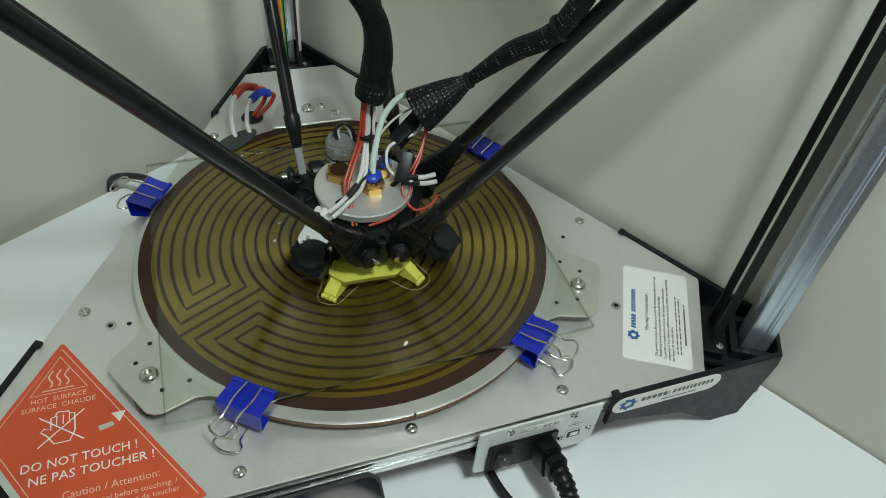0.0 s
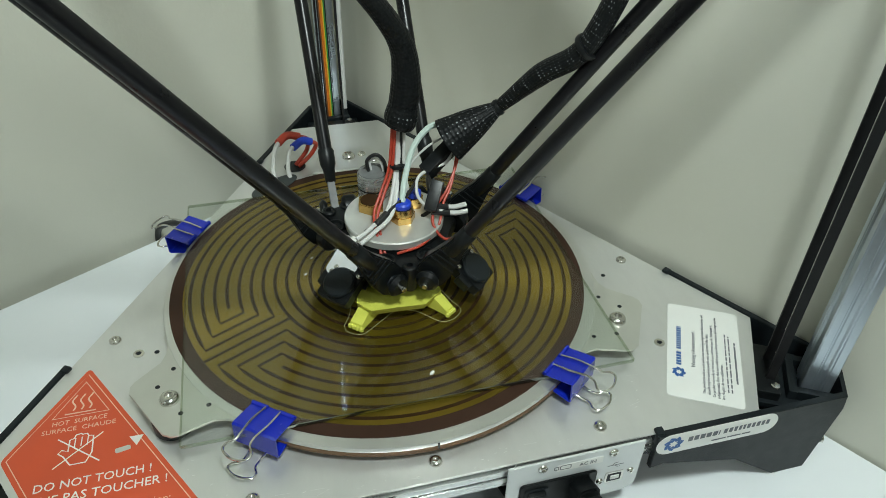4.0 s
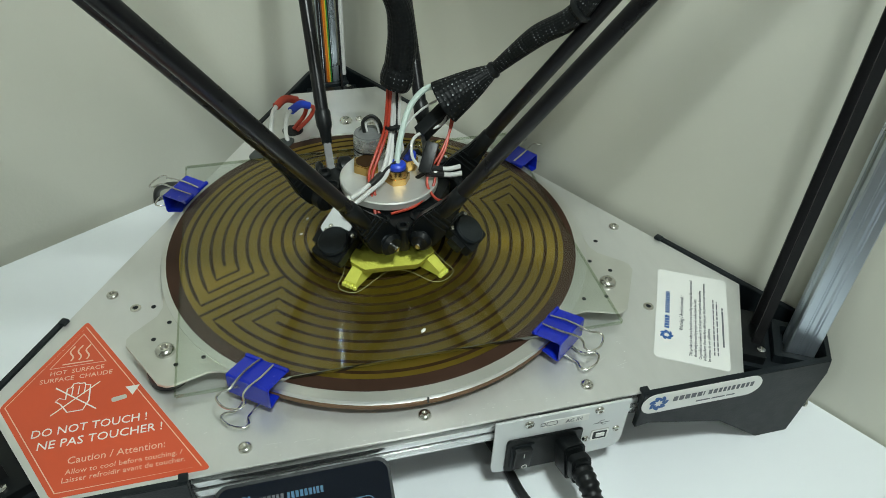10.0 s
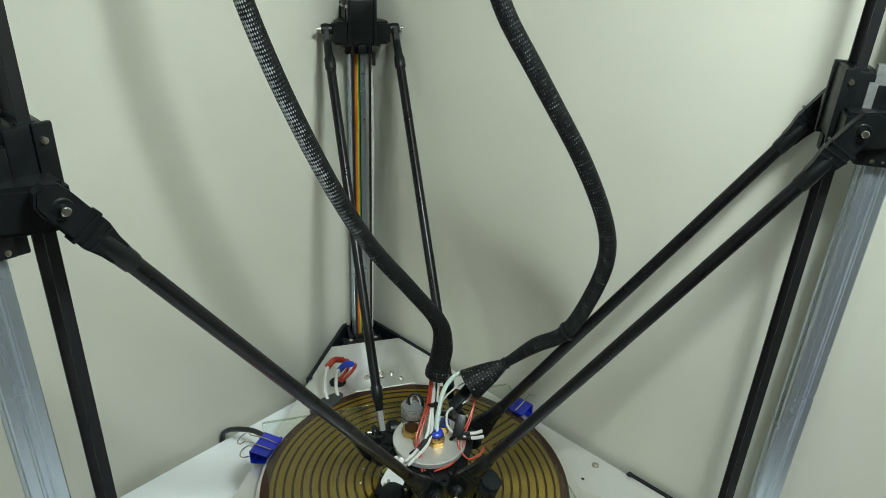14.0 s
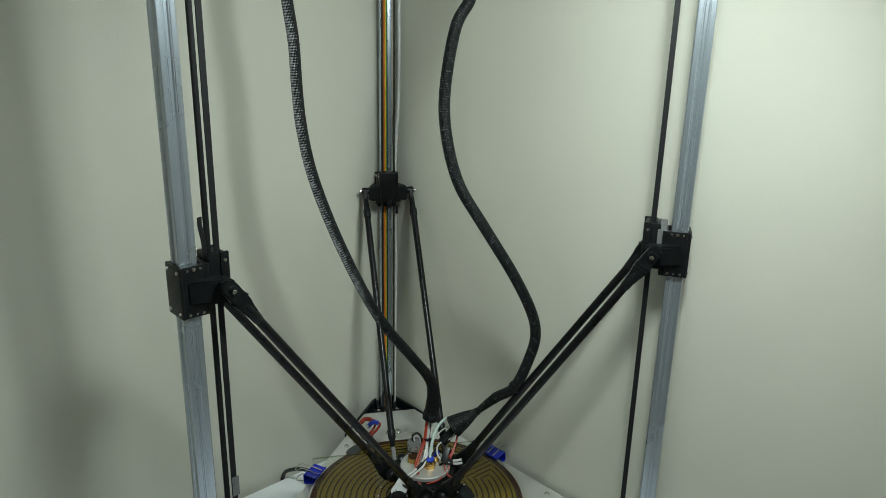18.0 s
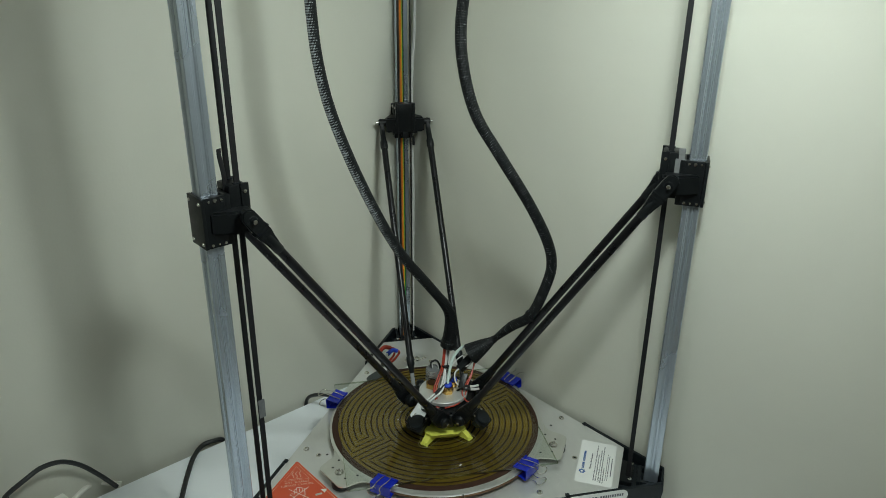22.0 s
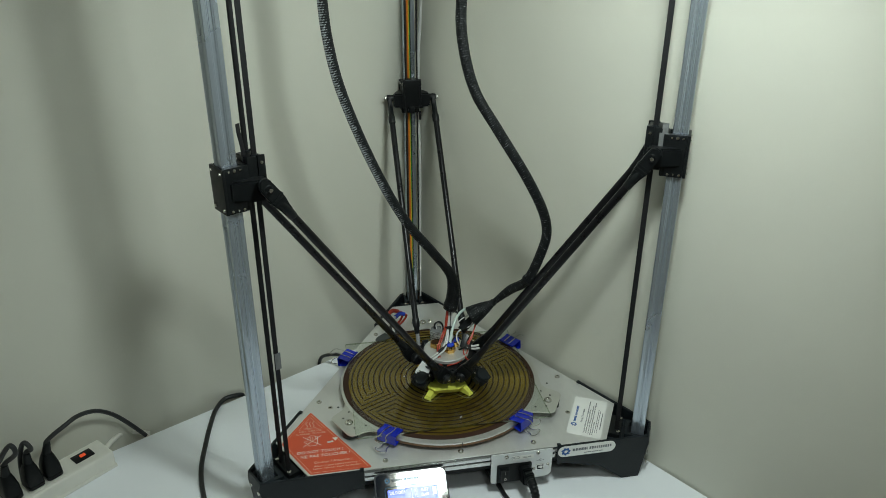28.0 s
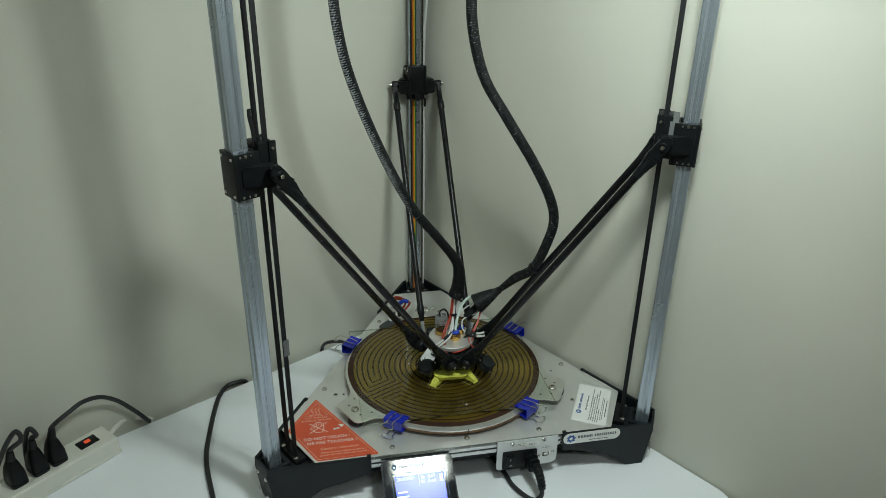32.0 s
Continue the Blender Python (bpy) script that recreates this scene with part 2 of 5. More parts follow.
def box(bm, size, at=(0, 0, 0), m=None, bevel=0.0, seg=2):
    t = Matrix.Translation(at) @ Matrix.Diagonal((*size, 1))
    r = bmesh.ops.create_cube(bm, size=1, matrix=(m @ t) if m else t)
    if bevel:
        edges = list({e for v in r["verts"] for e in v.link_edges})
        bmesh.ops.bevel(bm, geom=edges, offset=bevel, segments=seg, affect="EDGES", profile=0.6)
    return bm


def prism(bm, pts, z0, z1, m=None, bevel=0.0):
    lo = [bm.verts.new((x, y, z0)) for x, y in pts]
    hi = [bm.verts.new((x, y, z1)) for x, y in pts]
    n = len(pts)
    faces = [bm.faces.new(hi), bm.faces.new(lo[::-1])]
    faces += [bm.faces.new((lo[i], lo[(i + 1) % n], hi[(i + 1) % n], hi[i])) for i in range(n)]
    bmesh.ops.recalc_face_normals(bm, faces=faces)
    verts = lo + hi
    if bevel:
        r = bmesh.ops.bevel(bm, geom=list({e for f in faces[:2] for e in f.edges}), offset=bevel, segments=2, affect="EDGES")
        verts = list({v for v in verts if v.is_valid} | set(r["verts"]))
    if m:
        bmesh.ops.transform(bm, matrix=m, verts=verts)
    return bm


def lathe(bm, prof, m=None, seg=24):
    """prof: (radius, height) pairs from bottom to top, turned about z."""
    rings, verts, faces = [], [], []
    for r, z in prof:
        if r < 1e-6:
            ring = [bm.verts.new((0, 0, z))]
        else:
            ring = [bm.verts.new((r * math.cos(2 * math.pi * i / seg), r * math.sin(2 * math.pi * i / seg), z)) for i in range(seg)]
        rings.append(ring)
        verts += ring
    for a, b in zip(rings, rings[1:]):
        for i in range(seg):
            j = (i + 1) % seg
            if len(a) == 1 and len(b) == 1:
                continue
            if len(a) == 1:
                faces.append(bm.faces.new((a[0], b[j], b[i])))
            elif len(b) == 1:
                faces.append(bm.faces.new((a[i], a[j], b[0])))
            else:
                faces.append(bm.faces.new((a[i], a[j], b[j], b[i])))
    if len(rings[0]) > 1:
        faces.append(bm.faces.new(rings[0][::-1]))
    if len(rings[-1]) > 1:
        faces.append(bm.faces.new(rings[-1]))
    bmesh.ops.recalc_face_normals(bm, faces=faces)
    if m:
        bmesh.ops.transform(bm, matrix=m, verts=verts)
    return bm


def along(a, b):
    """The pose at a whose z axis points to b."""
    a, b = Vector(a), Vector(b)
    return Matrix.Translation(a) @ (b - a).to_track_quat("Z", "Y").to_matrix().to_4x4()


def rod(bm, a, b, r, seg=16, bevel=0.0):
    n = (Vector(b) - Vector(a)).length
    if bevel:
        return lathe(bm, [(r - bevel, 0), (r, bevel), (r, n - bevel), (r - bevel, n)], along(a, b), seg)
    return lathe(bm, [(r, 0), (r, n)], along(a, b), seg)


def smooth_line(pts, steps=8):
    """Catmull-Rom points through pts."""
    p = [Vector(q) for q in pts]
    p = [p[0] * 2 - p[1]] + p + [p[-1] * 2 - p[-2]]
    out = []
    for i in range(1, len(p) - 2):
        a, b, c, d = p[i - 1:i + 3]
        for k in range(steps):
            t = k / steps
            out.append(0.5 * (2 * b + (c - a) * t + (2 * a - 5 * b + 4 * c - d) * t * t + (3 * b - a - 3 * c + d) * t ** 3))
    out.append(p[-2])
    return out


def sweep(bm, pts, radius, seg=10, steps=8, flat=1.0, up=None):
    """A tube along pts; radius: a number or a function of 0..1."""
    line = smooth_line(pts, steps) if steps else [Vector(q) for q in pts]
    n, rings = len(line), []
    for i, c in enumerate(line):
        d = (line[min(i + 1, n - 1)] - line[max(i - 1, 0)]).normalized()
        if up is None:
            up = d.orthogonal().normalized()
        up = (up - d * up.dot(d)).normalized()
        side = d.cross(up)
        r = radius(i / (n - 1)) if callable(radius) else radius
        rings.append([bm.verts.new(c + r * (math.cos(2 * math.pi * k / seg) * up + flat * math.sin(2 * math.pi * k / seg) * side)) for k in range(seg)])
    run = [0.0]
    for p, q in zip(line, line[1:]):
        run.append(run[-1] + (q - p).length)
    uv = bm.loops.layers.uv.verify()
    for i, (a, b) in enumerate(zip(rings, rings[1:])):
        for k in range(seg):
            fc = bm.faces.new((a[k], a[(k + 1) % seg], b[(k + 1) % seg], b[k]))
            for lp, u, v in zip(fc.loops, (k, k + 1, k + 1, k), (i, i, i + 1, i + 1)):
                lp[uv].uv = (u / seg, run[v])
    bm.faces.new(rings[0][::-1])
    bm.faces.new(rings[-1])
    bmesh.ops.recalc_face_normals(bm, faces=bm.faces[:])
    return bm


def rounded(w, h, r, n=5, cx=0.0, cy=0.0):
    """A rounded rectangle's outline."""
    out = []
    for sx, sy, a0 in ((1, 1, 0), (-1, 1, 90), (-1, -1, 180), (1, -1, 270)):
        for k in range(n + 1):
            a = radians(a0 + 90 * k / n)
            out.append((cx + sx * (w / 2 - r) + r * math.cos(a), cy + sy * (h / 2 - r) + r * math.sin(a)))
    return out


def round_poly(pts, r, n=4):
    out, c = [], len(pts)
    for i in range(c):
        p, a, b = Vector(pts[i]), Vector(pts[i - 1]), Vector(pts[(i + 1) % c])
        da, db = (a - p).normalized(), (b - p).normalized()
        q0, q1 = p + da * r, p + db * r
        for k in range(n + 1):
            t = k / n
            v = q0 * (1 - t) ** 2 + p * 2 * t * (1 - t) + q1 * t * t
            out.append((v.x, v.y))
    return out


def letters(name, body, size, material, parent, m, thick=0.00012, align="LEFT", label="", width=1.0, thin=0.0):
    c = bpy.data.curves.new(name, "FONT")
    c.body, c.size, c.extrude, c.align_x, c.resolution_u, c.offset = body, size, thick, align, 2, -thin
    o = bpy.data.objects.new(name, c)
    scene.collection.objects.link(o)
    me = bpy.data.meshes.new_from_object(o.evaluated_get(bpy.context.evaluated_depsgraph_get()))
    bpy.data.objects.remove(o)
    bpy.data.curves.remove(c)
    me.name = name
    me.transform(m @ Matrix.Diagonal((width, 1, 1, 1)))
    me.materials.clear()
    me.materials.append(M[material])
    ob = new(name, me)
    ob.parent = parent
    if parent.data is None:
        ob.matrix_parent_inverse = parent.matrix_basis.inverted()
    if label:
        tagged(ob, label)
    return ob


TURN = {"back": 90, "front_left": 210, "front_right": 330}     # towers round the bed


def tower_frame(a):
    """A pose whose x axis points from the bed's centre to the tower at a degrees."""
    return pose(0, 0, 0, 0, 0, a)


def hexagon(edge, cut):
    """The deck's outline: long sides at distance edge, clipped corners at distance cut."""
    out = []
    for k in range(6):
        a, b = radians(-90 + 60 * k), radians(-30 + 60 * k)
        da, db = (edge, cut) if k % 2 == 0 else (cut, edge)
        det = math.cos(a) * math.sin(b) - math.sin(a) * math.cos(b)
        out.append(((da * math.sin(b) - db * math.sin(a)) / det, (db * math.cos(a) - da * math.cos(b)) / det))
    return out


# ---- the room: two walls meet behind the printer ----
ROOM = pose(0, 0, 0, 0, 0, 30)
WX, WY = 0.2005, 0.3115        # the two near walls, in the room's own axes


def slab(name, x0, x1, y0, y1, z0, z1, material, label, bevel=0.0):
    bm = box(bm_new(), (x1 - x0, y1 - y0, z1 - z0), ((x0 + x1) / 2, (y0 + y1) / 2, (z0 + z1) / 2), ROOM, bevel)
    ob = part(name, bm, material, None, smooth=False)
    return tagged(ob, label, kind="structure")


slab("wall_back", -2.8, WX, WY, WY + 0.12, FLOOR, CEIL, "wall", "plain beige painted wall beside the printer")
slab("wall_side", WX, WX + 0.12, -3.2, WY + 0.12, FLOOR, CEIL, "wall", "plain beige painted wall beside the printer")
slab("wall_far", -2.8, WX, -3.32, -3.2, FLOOR, CEIL, "wall", "plain beige painted wall")
slab("wall_left", -2.92, -2.8, -3.32, WY + 0.12, FLOOR, CEIL, "wall", "plain beige painted wall")
slab("floor", -2.92, WX + 0.12, -3.32, WY + 0.12, FLOOR - 0.1, FLOOR, "floor", "plain brown laminate floor")
slab("ceiling", -2.92, WX + 0.12, -3.32, WY + 0.12, CEIL, CEIL + 0.1, "ceiling", "plain white ceiling")

table = thing("table", "white laminate table pushed into the wall corner", "table", (0, 0, FLOOR))
EDGE = WY - 0.0125
top_outline = [(WX - 0.002, EDGE), (-1.25, EDGE), (-1.25, -0.479)]
top_outline += [(WX - 0.057 + 0.055 * math.cos(radians(q)), -0.424 + 0.055 * math.sin(radians(q))) for q in range(-90, 1, 10)]
part("tabletop", prism(bm_new(), top_outline, TABLE - 0.03, TABLE, ROOM, 0.002), "table", table)
for lx in (-1.18, 0.14):
    for ly in (-0.40, 0.25):
        part("leg", box(bm_new(), (0.05, 0.05, TABLE - 0.03 - FLOOR), (lx, ly, (TABLE - 0.03 + FLOOR) / 2), ROOM, 0.003), "table", table)

for lamp_at in LAMPS:
    at = Matrix.Translation((lamp_at[0], lamp_at[1], lamp_at[2]))
    lamp = thing("pendant_lamp", "white pendant lamp, switched on, hanging from the ceiling", "lamp", (lamp_at[0], lamp_at[1], CEIL), "pendant lamps")
    part("rose", lathe(bm_new(), [(0.05, CEIL - lamp_at[2] - 0.02), (0.05, CEIL - lamp_at[2])], at, 24), "strip", lamp)
    part("cord", rod(bm_new(), (lamp_at[0], lamp_at[1], lamp_at[2] + 0.06), (lamp_at[0], lamp_at[1], CEIL - 0.01), 0.004, 8), "strip", lamp)
    part("shade", lathe(bm_new(), [(0.150, -0.010), (0.152, 0.0), (0.130, 0.040), (0.040, 0.070), (0.0, 0.072)], at, 32), "strip", lamp)
    part("diffuser", lathe(bm_new(), [(0.0, -0.008), (0.138, -0.008), (0.138, -0.004)], at @ Matrix.Translation((0, 0, -0.008)), 32), "lamp", lamp)

spot = thing("spot_lamp", "white metal spot lamp, switched on, hung from the ceiling", "lamp", (SPOT_AT.x, SPOT_AT.y - 0.12, CEIL))
sm = along(SPOT_AT, SPOT_AT * 2 - SPOT_TO)
part("bulb", lathe(bm_new(), [(0.0, 0.004), (0.044, 0.004), (0.054, 0.010), (0.040, 0.040), (0.0, 0.042)], sm, 32), "bulb", spot)
part("shade", lathe(bm_new(), [(0.0, 0.108), (0.038, 0.106), (0.077, 0.058), (0.092, -0.012), (0.095, -0.012), (0.080, 0.060), (0.040, 0.110), (0.0, 0.112)], sm, 40), "strip", spot)
top = sm @ Vector((0, 0, 0.11))
part("hanger", rod(bm_new(), top, (top.x, top.y, CEIL - 0.02), 0.006, 12), "strip", spot)
part("rose", lathe(bm_new(), [(0.05, CEIL - 0.02), (0.05, CEIL)], Matrix.Translation((top.x, top.y, 0)), 24), "strip", spot)

# ---- the printer ----
printer = thing("delta_printer", "tall delta 3d printer with aluminium deck on the white table", "3d printer", (0, 0, TABLE))
DECK_EDGE, DECK_CUT, TOWER_R, TOWER_TOP = 0.190, 0.2945, 0.3385, 0.98
deck = part("deck", prism(bm_new(), hexagon(DECK_EDGE, DECK_CUT), -0.002, 0.0, None, 0.0004), "deck", printer, "brushed aluminium deck plate with scratches")
# dark block added so that the space under the deck stays in shade
part("shade_block", prism(bm_new(), hexagon(0.158, 0.262), -0.060, -0.0225, None, 0.002), "black", printer, "added dark block that keeps the space under the deck in shade")
for k in range(3):
    # extruded bars under the long sides of the deck
    f = pose(0, 0, 0, 0, 0, 120 * k)
    bar = bm_new()
    box(bar, (0.30, 0.010, 0.006), (0, -0.1815, -0.0045), f)
    box(bar, (0.30, 0.020, 0.0060), (0, -0.1800, -0.0098), f, 0.0012)
    box(bar, (0.30, 0.014, 0.0040), (0, -0.1780, -0.0140), f)
    box(bar, (0.30, 0.021, 0.0070), (0, -0.1800, -0.0185), f, 0.0012)
    part("frame_bar", bar, "bar", printer, "aluminium bar with a slot along it")


def corner(a):
    f = tower_frame(a)
    br = bm_new()
    for s in (1, -1):
        # wing along one side of the deck, as (distance along the side, height)
        w = [(0.150, 0.0015), (0.2995, 0.0015), (0.3015, -0.012), (0.291, TABLE), (0.263, TABLE), (0.222, -0.047), (0.160, -0.031), (0.150, -0.033)]
        m = f @ Matrix.Diagonal((1, s, 1, 1)) @ pose(0, 0, 0, 0, 0, 30)
        prism(br, w, 0.190, 0.195, m @ Matrix(((1, 0, 0, 0), (0, 0, -1, 0), (0, 1, 0, 0), (0, 0, 0, 1))), 0.0006)
    # outer plate that joins the two wings and leans in towards the table
    outer = []
    for s in (1, -1):
        m = f @ Matrix.Diagonal((1, s, 1, 1)) @ pose(0, 0, 0, 0, 0, 30)
        outer += [m @ Vector((x - back, -0.1945, z)) for x, z in ((0.2995, 0.0012), (0.3013, -0.012), (0.2908, TABLE)) for back in (0.0, 0.0035)]
    bmesh.ops.convex_hull(br, input=[br.verts.new(q) for q in outer])
    box(br, (0.050, 0.058, 0.004), (0.304, 0, -0.014), f)
    bmesh.ops.recalc_face_normals(br, faces=br.faces[:])
    b = part("corner_bracket", br, "black", printer, "black folded metal corner bracket")
    socket = bm_new()
    for x, y, sx, sy in ((0.3215, 0, 0.006, 0.040), (0.338, 0.0165, 0.030, 0.006), (0.338, -0.0165, 0.030, 0.006)):
        box(socket, (sx, sy, 0.018), (x, y, -0.013), f, 0.001)
    part("tower_socket", socket, "black", b)
    inner = bm_new()
    box(inner, (0.026, 0.050, 0.020), (0.300, 0, -0.0145), f, 0.002)
    part("idler_housing", inner, "plastic", b)
    for y in (-0.018, 0.018):
        part("screw", lathe(bm_new(), [(0.0032, 0), (0.0032, 0.0016), (0.0016, 0.0024), (0.0, 0.0024)], f @ pose(0.309, y, -0.0045, 0, 0, 0), 12), "steel", b)
    for z in (-0.020, -0.055):
        for s in (1, -1):
            part("screw", lathe(bm_new(), [(0.0034, 0), (0.003, 0.0016), (0.0, 0.0022)], f @ pose(0.357, 0.012 * s, z, 0, 90, 0), 12), "steel", b)
    return b


def extrusion_outline(s):
    """A square profile of side s with a shallow sloped groove down each face."""
    h = s / 2
    q = [(h - 0.0010, -h), (h, -h + 0.0010), (h, -0.0044), (h - 0.0005, -0.0037), (h - 0.0005, -0.0027), (h - 0.0016, -0.0014), (h - 0.0016, 0.0014), (h - 0.0005, 0.0027), (h - 0.0005, 0.0037), (h, 0.0044), (h, h - 0.0010)]
    out = []
    for k in range(4):
        c, s2 = (1, 0, -1, 0)[k], (0, 1, 0, -1)[k]
        out += [(x * c - y * s2, x * s2 + y * c) for x, y in q]
    return out


HEAD = Vector((0.011, 0.003, 0.055))
RE, RC, SPLIT, ARM = 0.042, 0.308, 0.0415, 0.4796


def arm_ends(a, s):
    f = tower_frame(a)
    lo = HEAD + f @ Vector((RE, SPLIT * s, 0))
    hi = f @ Vector((RC, SPLIT * s, 0))
    flat = (Vector((hi.x, hi.y, 0)) - Vector((lo.x, lo.y, 0))).length
    n = ARM - 0.0145 if a == 90 else ARM
    hi.z = lo.z + math.sqrt(n ** 2 - flat ** 2)
    return lo, hi


for a in TURN.values():
    corner(a)
    f = tower_frame(a)
    part("tower", prism(bm_new(), extrusion_outline(0.0204), -0.06, TOWER_TOP, f @ Matrix.Translation((TOWER_R, 0, 0))), "extrusion", printer, "upright slotted aluminium extrusion", smooth=False)
    for s in (1, -1):
        part("belt", box(bm_new(), (0.0064, 0.0020, TOWER_TOP), (0.3060, 0.0107 * s, TOWER_TOP / 2 - 0.012), f), "belt", printer, "black toothed belt", smooth=False)
    zc = arm_ends(a, 1)[1].z
    carriage = part("carriage", box(bm_new(), (0.007, 0.0332, 0.058), (0.3215, 0, zc - 0.003), f, 0.0012), "plastic", printer, "black plastic carriage clamped round its tower")
    for x, y, sx, sy in ((0.3362, 0.0139, 0.0236, 0.0056), (0.3362, -0.0139, 0.0236, 0.0056), (0.3502, 0, 0.0042, 0.0356)):
        part("side_plate", box(bm_new(), (sx, sy, 0.058), (x, y, zc - 0.003), f, 0.0010), "plastic", carriage)
    clamp = bm_new()
    box(clamp, (0.021, 0.030, 0.050), (0.3075, 0, zc + 0.009), f, 0.0022)
    prism(clamp, [(0.299, -0.034), (0.312, -0.034), (0.343, -0.0190), (0.343, 0.0190), (0.312, 0.034), (0.299, 0.034)], zc - 0.017, zc + 0.009, f, 0.0025)
    box(clamp, (0.026, 0.010, 0.012), (0.3090, 0.0, zc - 0.022), f, 0.002)
    part("belt_clamp", clamp, "plastic", carriage)
    slots = bm_new()
    for y in (-0.0107, 0.0107):
        box(slots, (0.0090, 0.0040, 0.0014), (0.3060, y, zc + 0.0346), f)
    part("belt_slot", slots, "black", carriage)
    if a == 210:
        tail = [f @ Vector((0.3165, 0.004, zc + 0.020)), f @ Vector((0.3170, 0.004, zc + 0.045)), f @ Vector((0.3195, 0.004, zc + 0.064)), f @ Vector((0.3200, 0.005, zc + 0.074))]
        part("belt_tail", sweep(bm_new(), tail, 0.0032, 8, 6, 0.3), "belt", carriage, "loose end of the toothed belt")
    elif a == 330:
        part("belt_tail", box(bm_new(), (0.0080, 0.0060, 0.018), (0.3190, -0.012, zc + 0.030), f, 0.0006), "tag", carriage, "grey folded belt end")
        part("belt_fold", box(bm_new(), (0.0125, 0.0012, 0.030), (0.3185, -0.0156, zc + 0.012), f, 0.0004), "tag", carriage, "grey toothed belt in the clamp")
    else:
        part("belt_tail", box(bm_new(), (0.0060, 0.0040, 0.016), (0.3190, -0.0180, zc - 0.038), f, 0.0008), "belt", carriage)
    beam = bm_new()
    rod(beam, f @ Vector((RC, -SPLIT - 0.005, zc)), f @ Vector((RC, SPLIT + 0.005, zc)), 0.0060, 16, 0.001)
    box(beam, (0.018, 0.046, 0.022), (0.309, 0, zc - 0.009), f, 0.003)
    part("joint_beam", beam, "plastic", carriage)
    for s in (1, -1):
        part("joint_screw", rod(bm_new(), f @ Vector((RC, s * (SPLIT + 0.0045), zc)), f @ Vector((RC, s * (SPLIT + 0.0100), zc)), 0.0026, 10, 0.0005), "steel", carriage)
        for x, z, r in ((0.329, zc + 0.022, 0.0016), (0.3362, zc + 0.022, 0.0026), (0.3435, zc + 0.022, 0.0016), (0.329, zc - 0.028, 0.0020), (0.3362, zc - 0.028, 0.0014), (0.3440, zc - 0.028, 0.0020)):
            part("screw", lathe(bm_new(), [(r, 0), (r * 0.85, 0.0014), (0.0, 0.0018)], f @ pose(x, 0.0167 * s, z, -90 * s, 0, 0), 10), "steel", carriage)
        for z in (zc + 0.020, zc - 0.026):
            part("screw", lathe(bm_new(), [(0.0022, 0), (0.0018, 0.0014), (0.0, 0.0018)], f @ pose(0.3523, 0.0125 * s, z, 0, 90, 0), 10), "steel", carriage)
        part("clamp_rail", box(bm_new(), (0.010, 0.004, 0.054), (0.300, 0.0152 * s, zc + 0.008), f, 0.0012), "plastic", carriage)
        part("clamp_screw", lathe(bm_new(), [(0.0024, 0), (0.0020, 0.0014), (0.0, 0.0018)], f @ pose(0.3005, 0.0172 * s, zc + 0.026, -90 * s, 0, 0), 10), "steel", carriage)
    t = (f @ Vector((0, 1, 0)) - f @ Vector((0, 0, 0))).normalized()
    for s in (1, -1):
        lo, hi = arm_ends(a, s)
        d = (hi - lo).normalized()
        arm = part("arm", rod(bm_new(), lo + d * 0.040, hi - d * 0.036, 0.0054, 20), "carbon", printer, "black carbon fibre arm")
        for end, way in ((lo, d), (hi, -d)):
            # flared fork: wide across the arm, flat along the pivot
            x = t.cross(way).normalized()
            m = Matrix((x, t, way)).transposed().to_4x4()
            m.translation = end
            up = m @ Matrix(((1, 0, 0, 0), (0, 0, -1, 0), (0, 1, 0, 0), (0, 0, 0, 1)))
            if a == 90:
                # slim eye at a black tube end, bare grey metal at the head
                part("tube_end", lathe(bm_new(), [(0.0030, 0.0210 if end == lo else 0.0060), (0.0042, 0.0225 if end == lo else 0.0080), (0.0050, 0.0330), (0.0064, 0.0370), (0.0066, 0.0480), (0.0058, 0.0500)], m, 20), "plastic", arm)
                eye = [(0.0062 * math.sin(q), -0.0062 * math.cos(q)) for q in [math.radians(w) for w in range(-120, 121, 20)]]
                eye_part = part("rod_end", prism(bm_new(), [(-0.0036, 0.0230)] + eye + [(0.0036, 0.0230)], -0.0030, 0.0030, up, 0.0008), "eye" if end == lo else "belt", arm, "small grey metal eye" if end == lo else "slim black rod end")
                part("pivot", rod(bm_new(), end - t * 0.0045, end + t * 0.0045, 0.0030, 16, 0.0006), "black", eye_part)
                continue
            j = bm_new()
            low = -0.0145
            wide = 0.0118 if end == lo else 0.0090
            fin = [(0.0030, low), (0.0080, low * 0.67), (wide, -0.0010), (wide, 0.0120), (0.0092, 0.0240), (0.0070, 0.0340), (0.0064, 0.0420), (-0.0064, 0.0420), (-0.0070, 0.0340), (-0.0092, 0.0240), (-wide, 0.0120), (-wide, -0.0010), (-0.0080, low * 0.67), (-0.0030, low)]
            prism(j, fin, -0.0042, 0.0042, up, 0.0012)
            lathe(j, [(0.0044, 0.0240), (0.0060, 0.0300), (0.0064, 0.0400), (0.0062, 0.0520), (0.0055, 0.0530)], m, 20)
            end_part = part("rod_end", j, "plastic", arm)
            for q in (0.0165, 0.0215, 0.0265):
                rib = box(bm_new(), (0.0205 - (q - 0.0165) * 0.42, 0.0098, 0.0020), (0, 0, q), m, 0.0005)
                part("rib", rib, "plastic", end_part)
            part("pivot", rod(bm_new(), end - t * 0.0050, end + t * 0.0050, 0.0060, 18, 0.0012), "black", end_part)

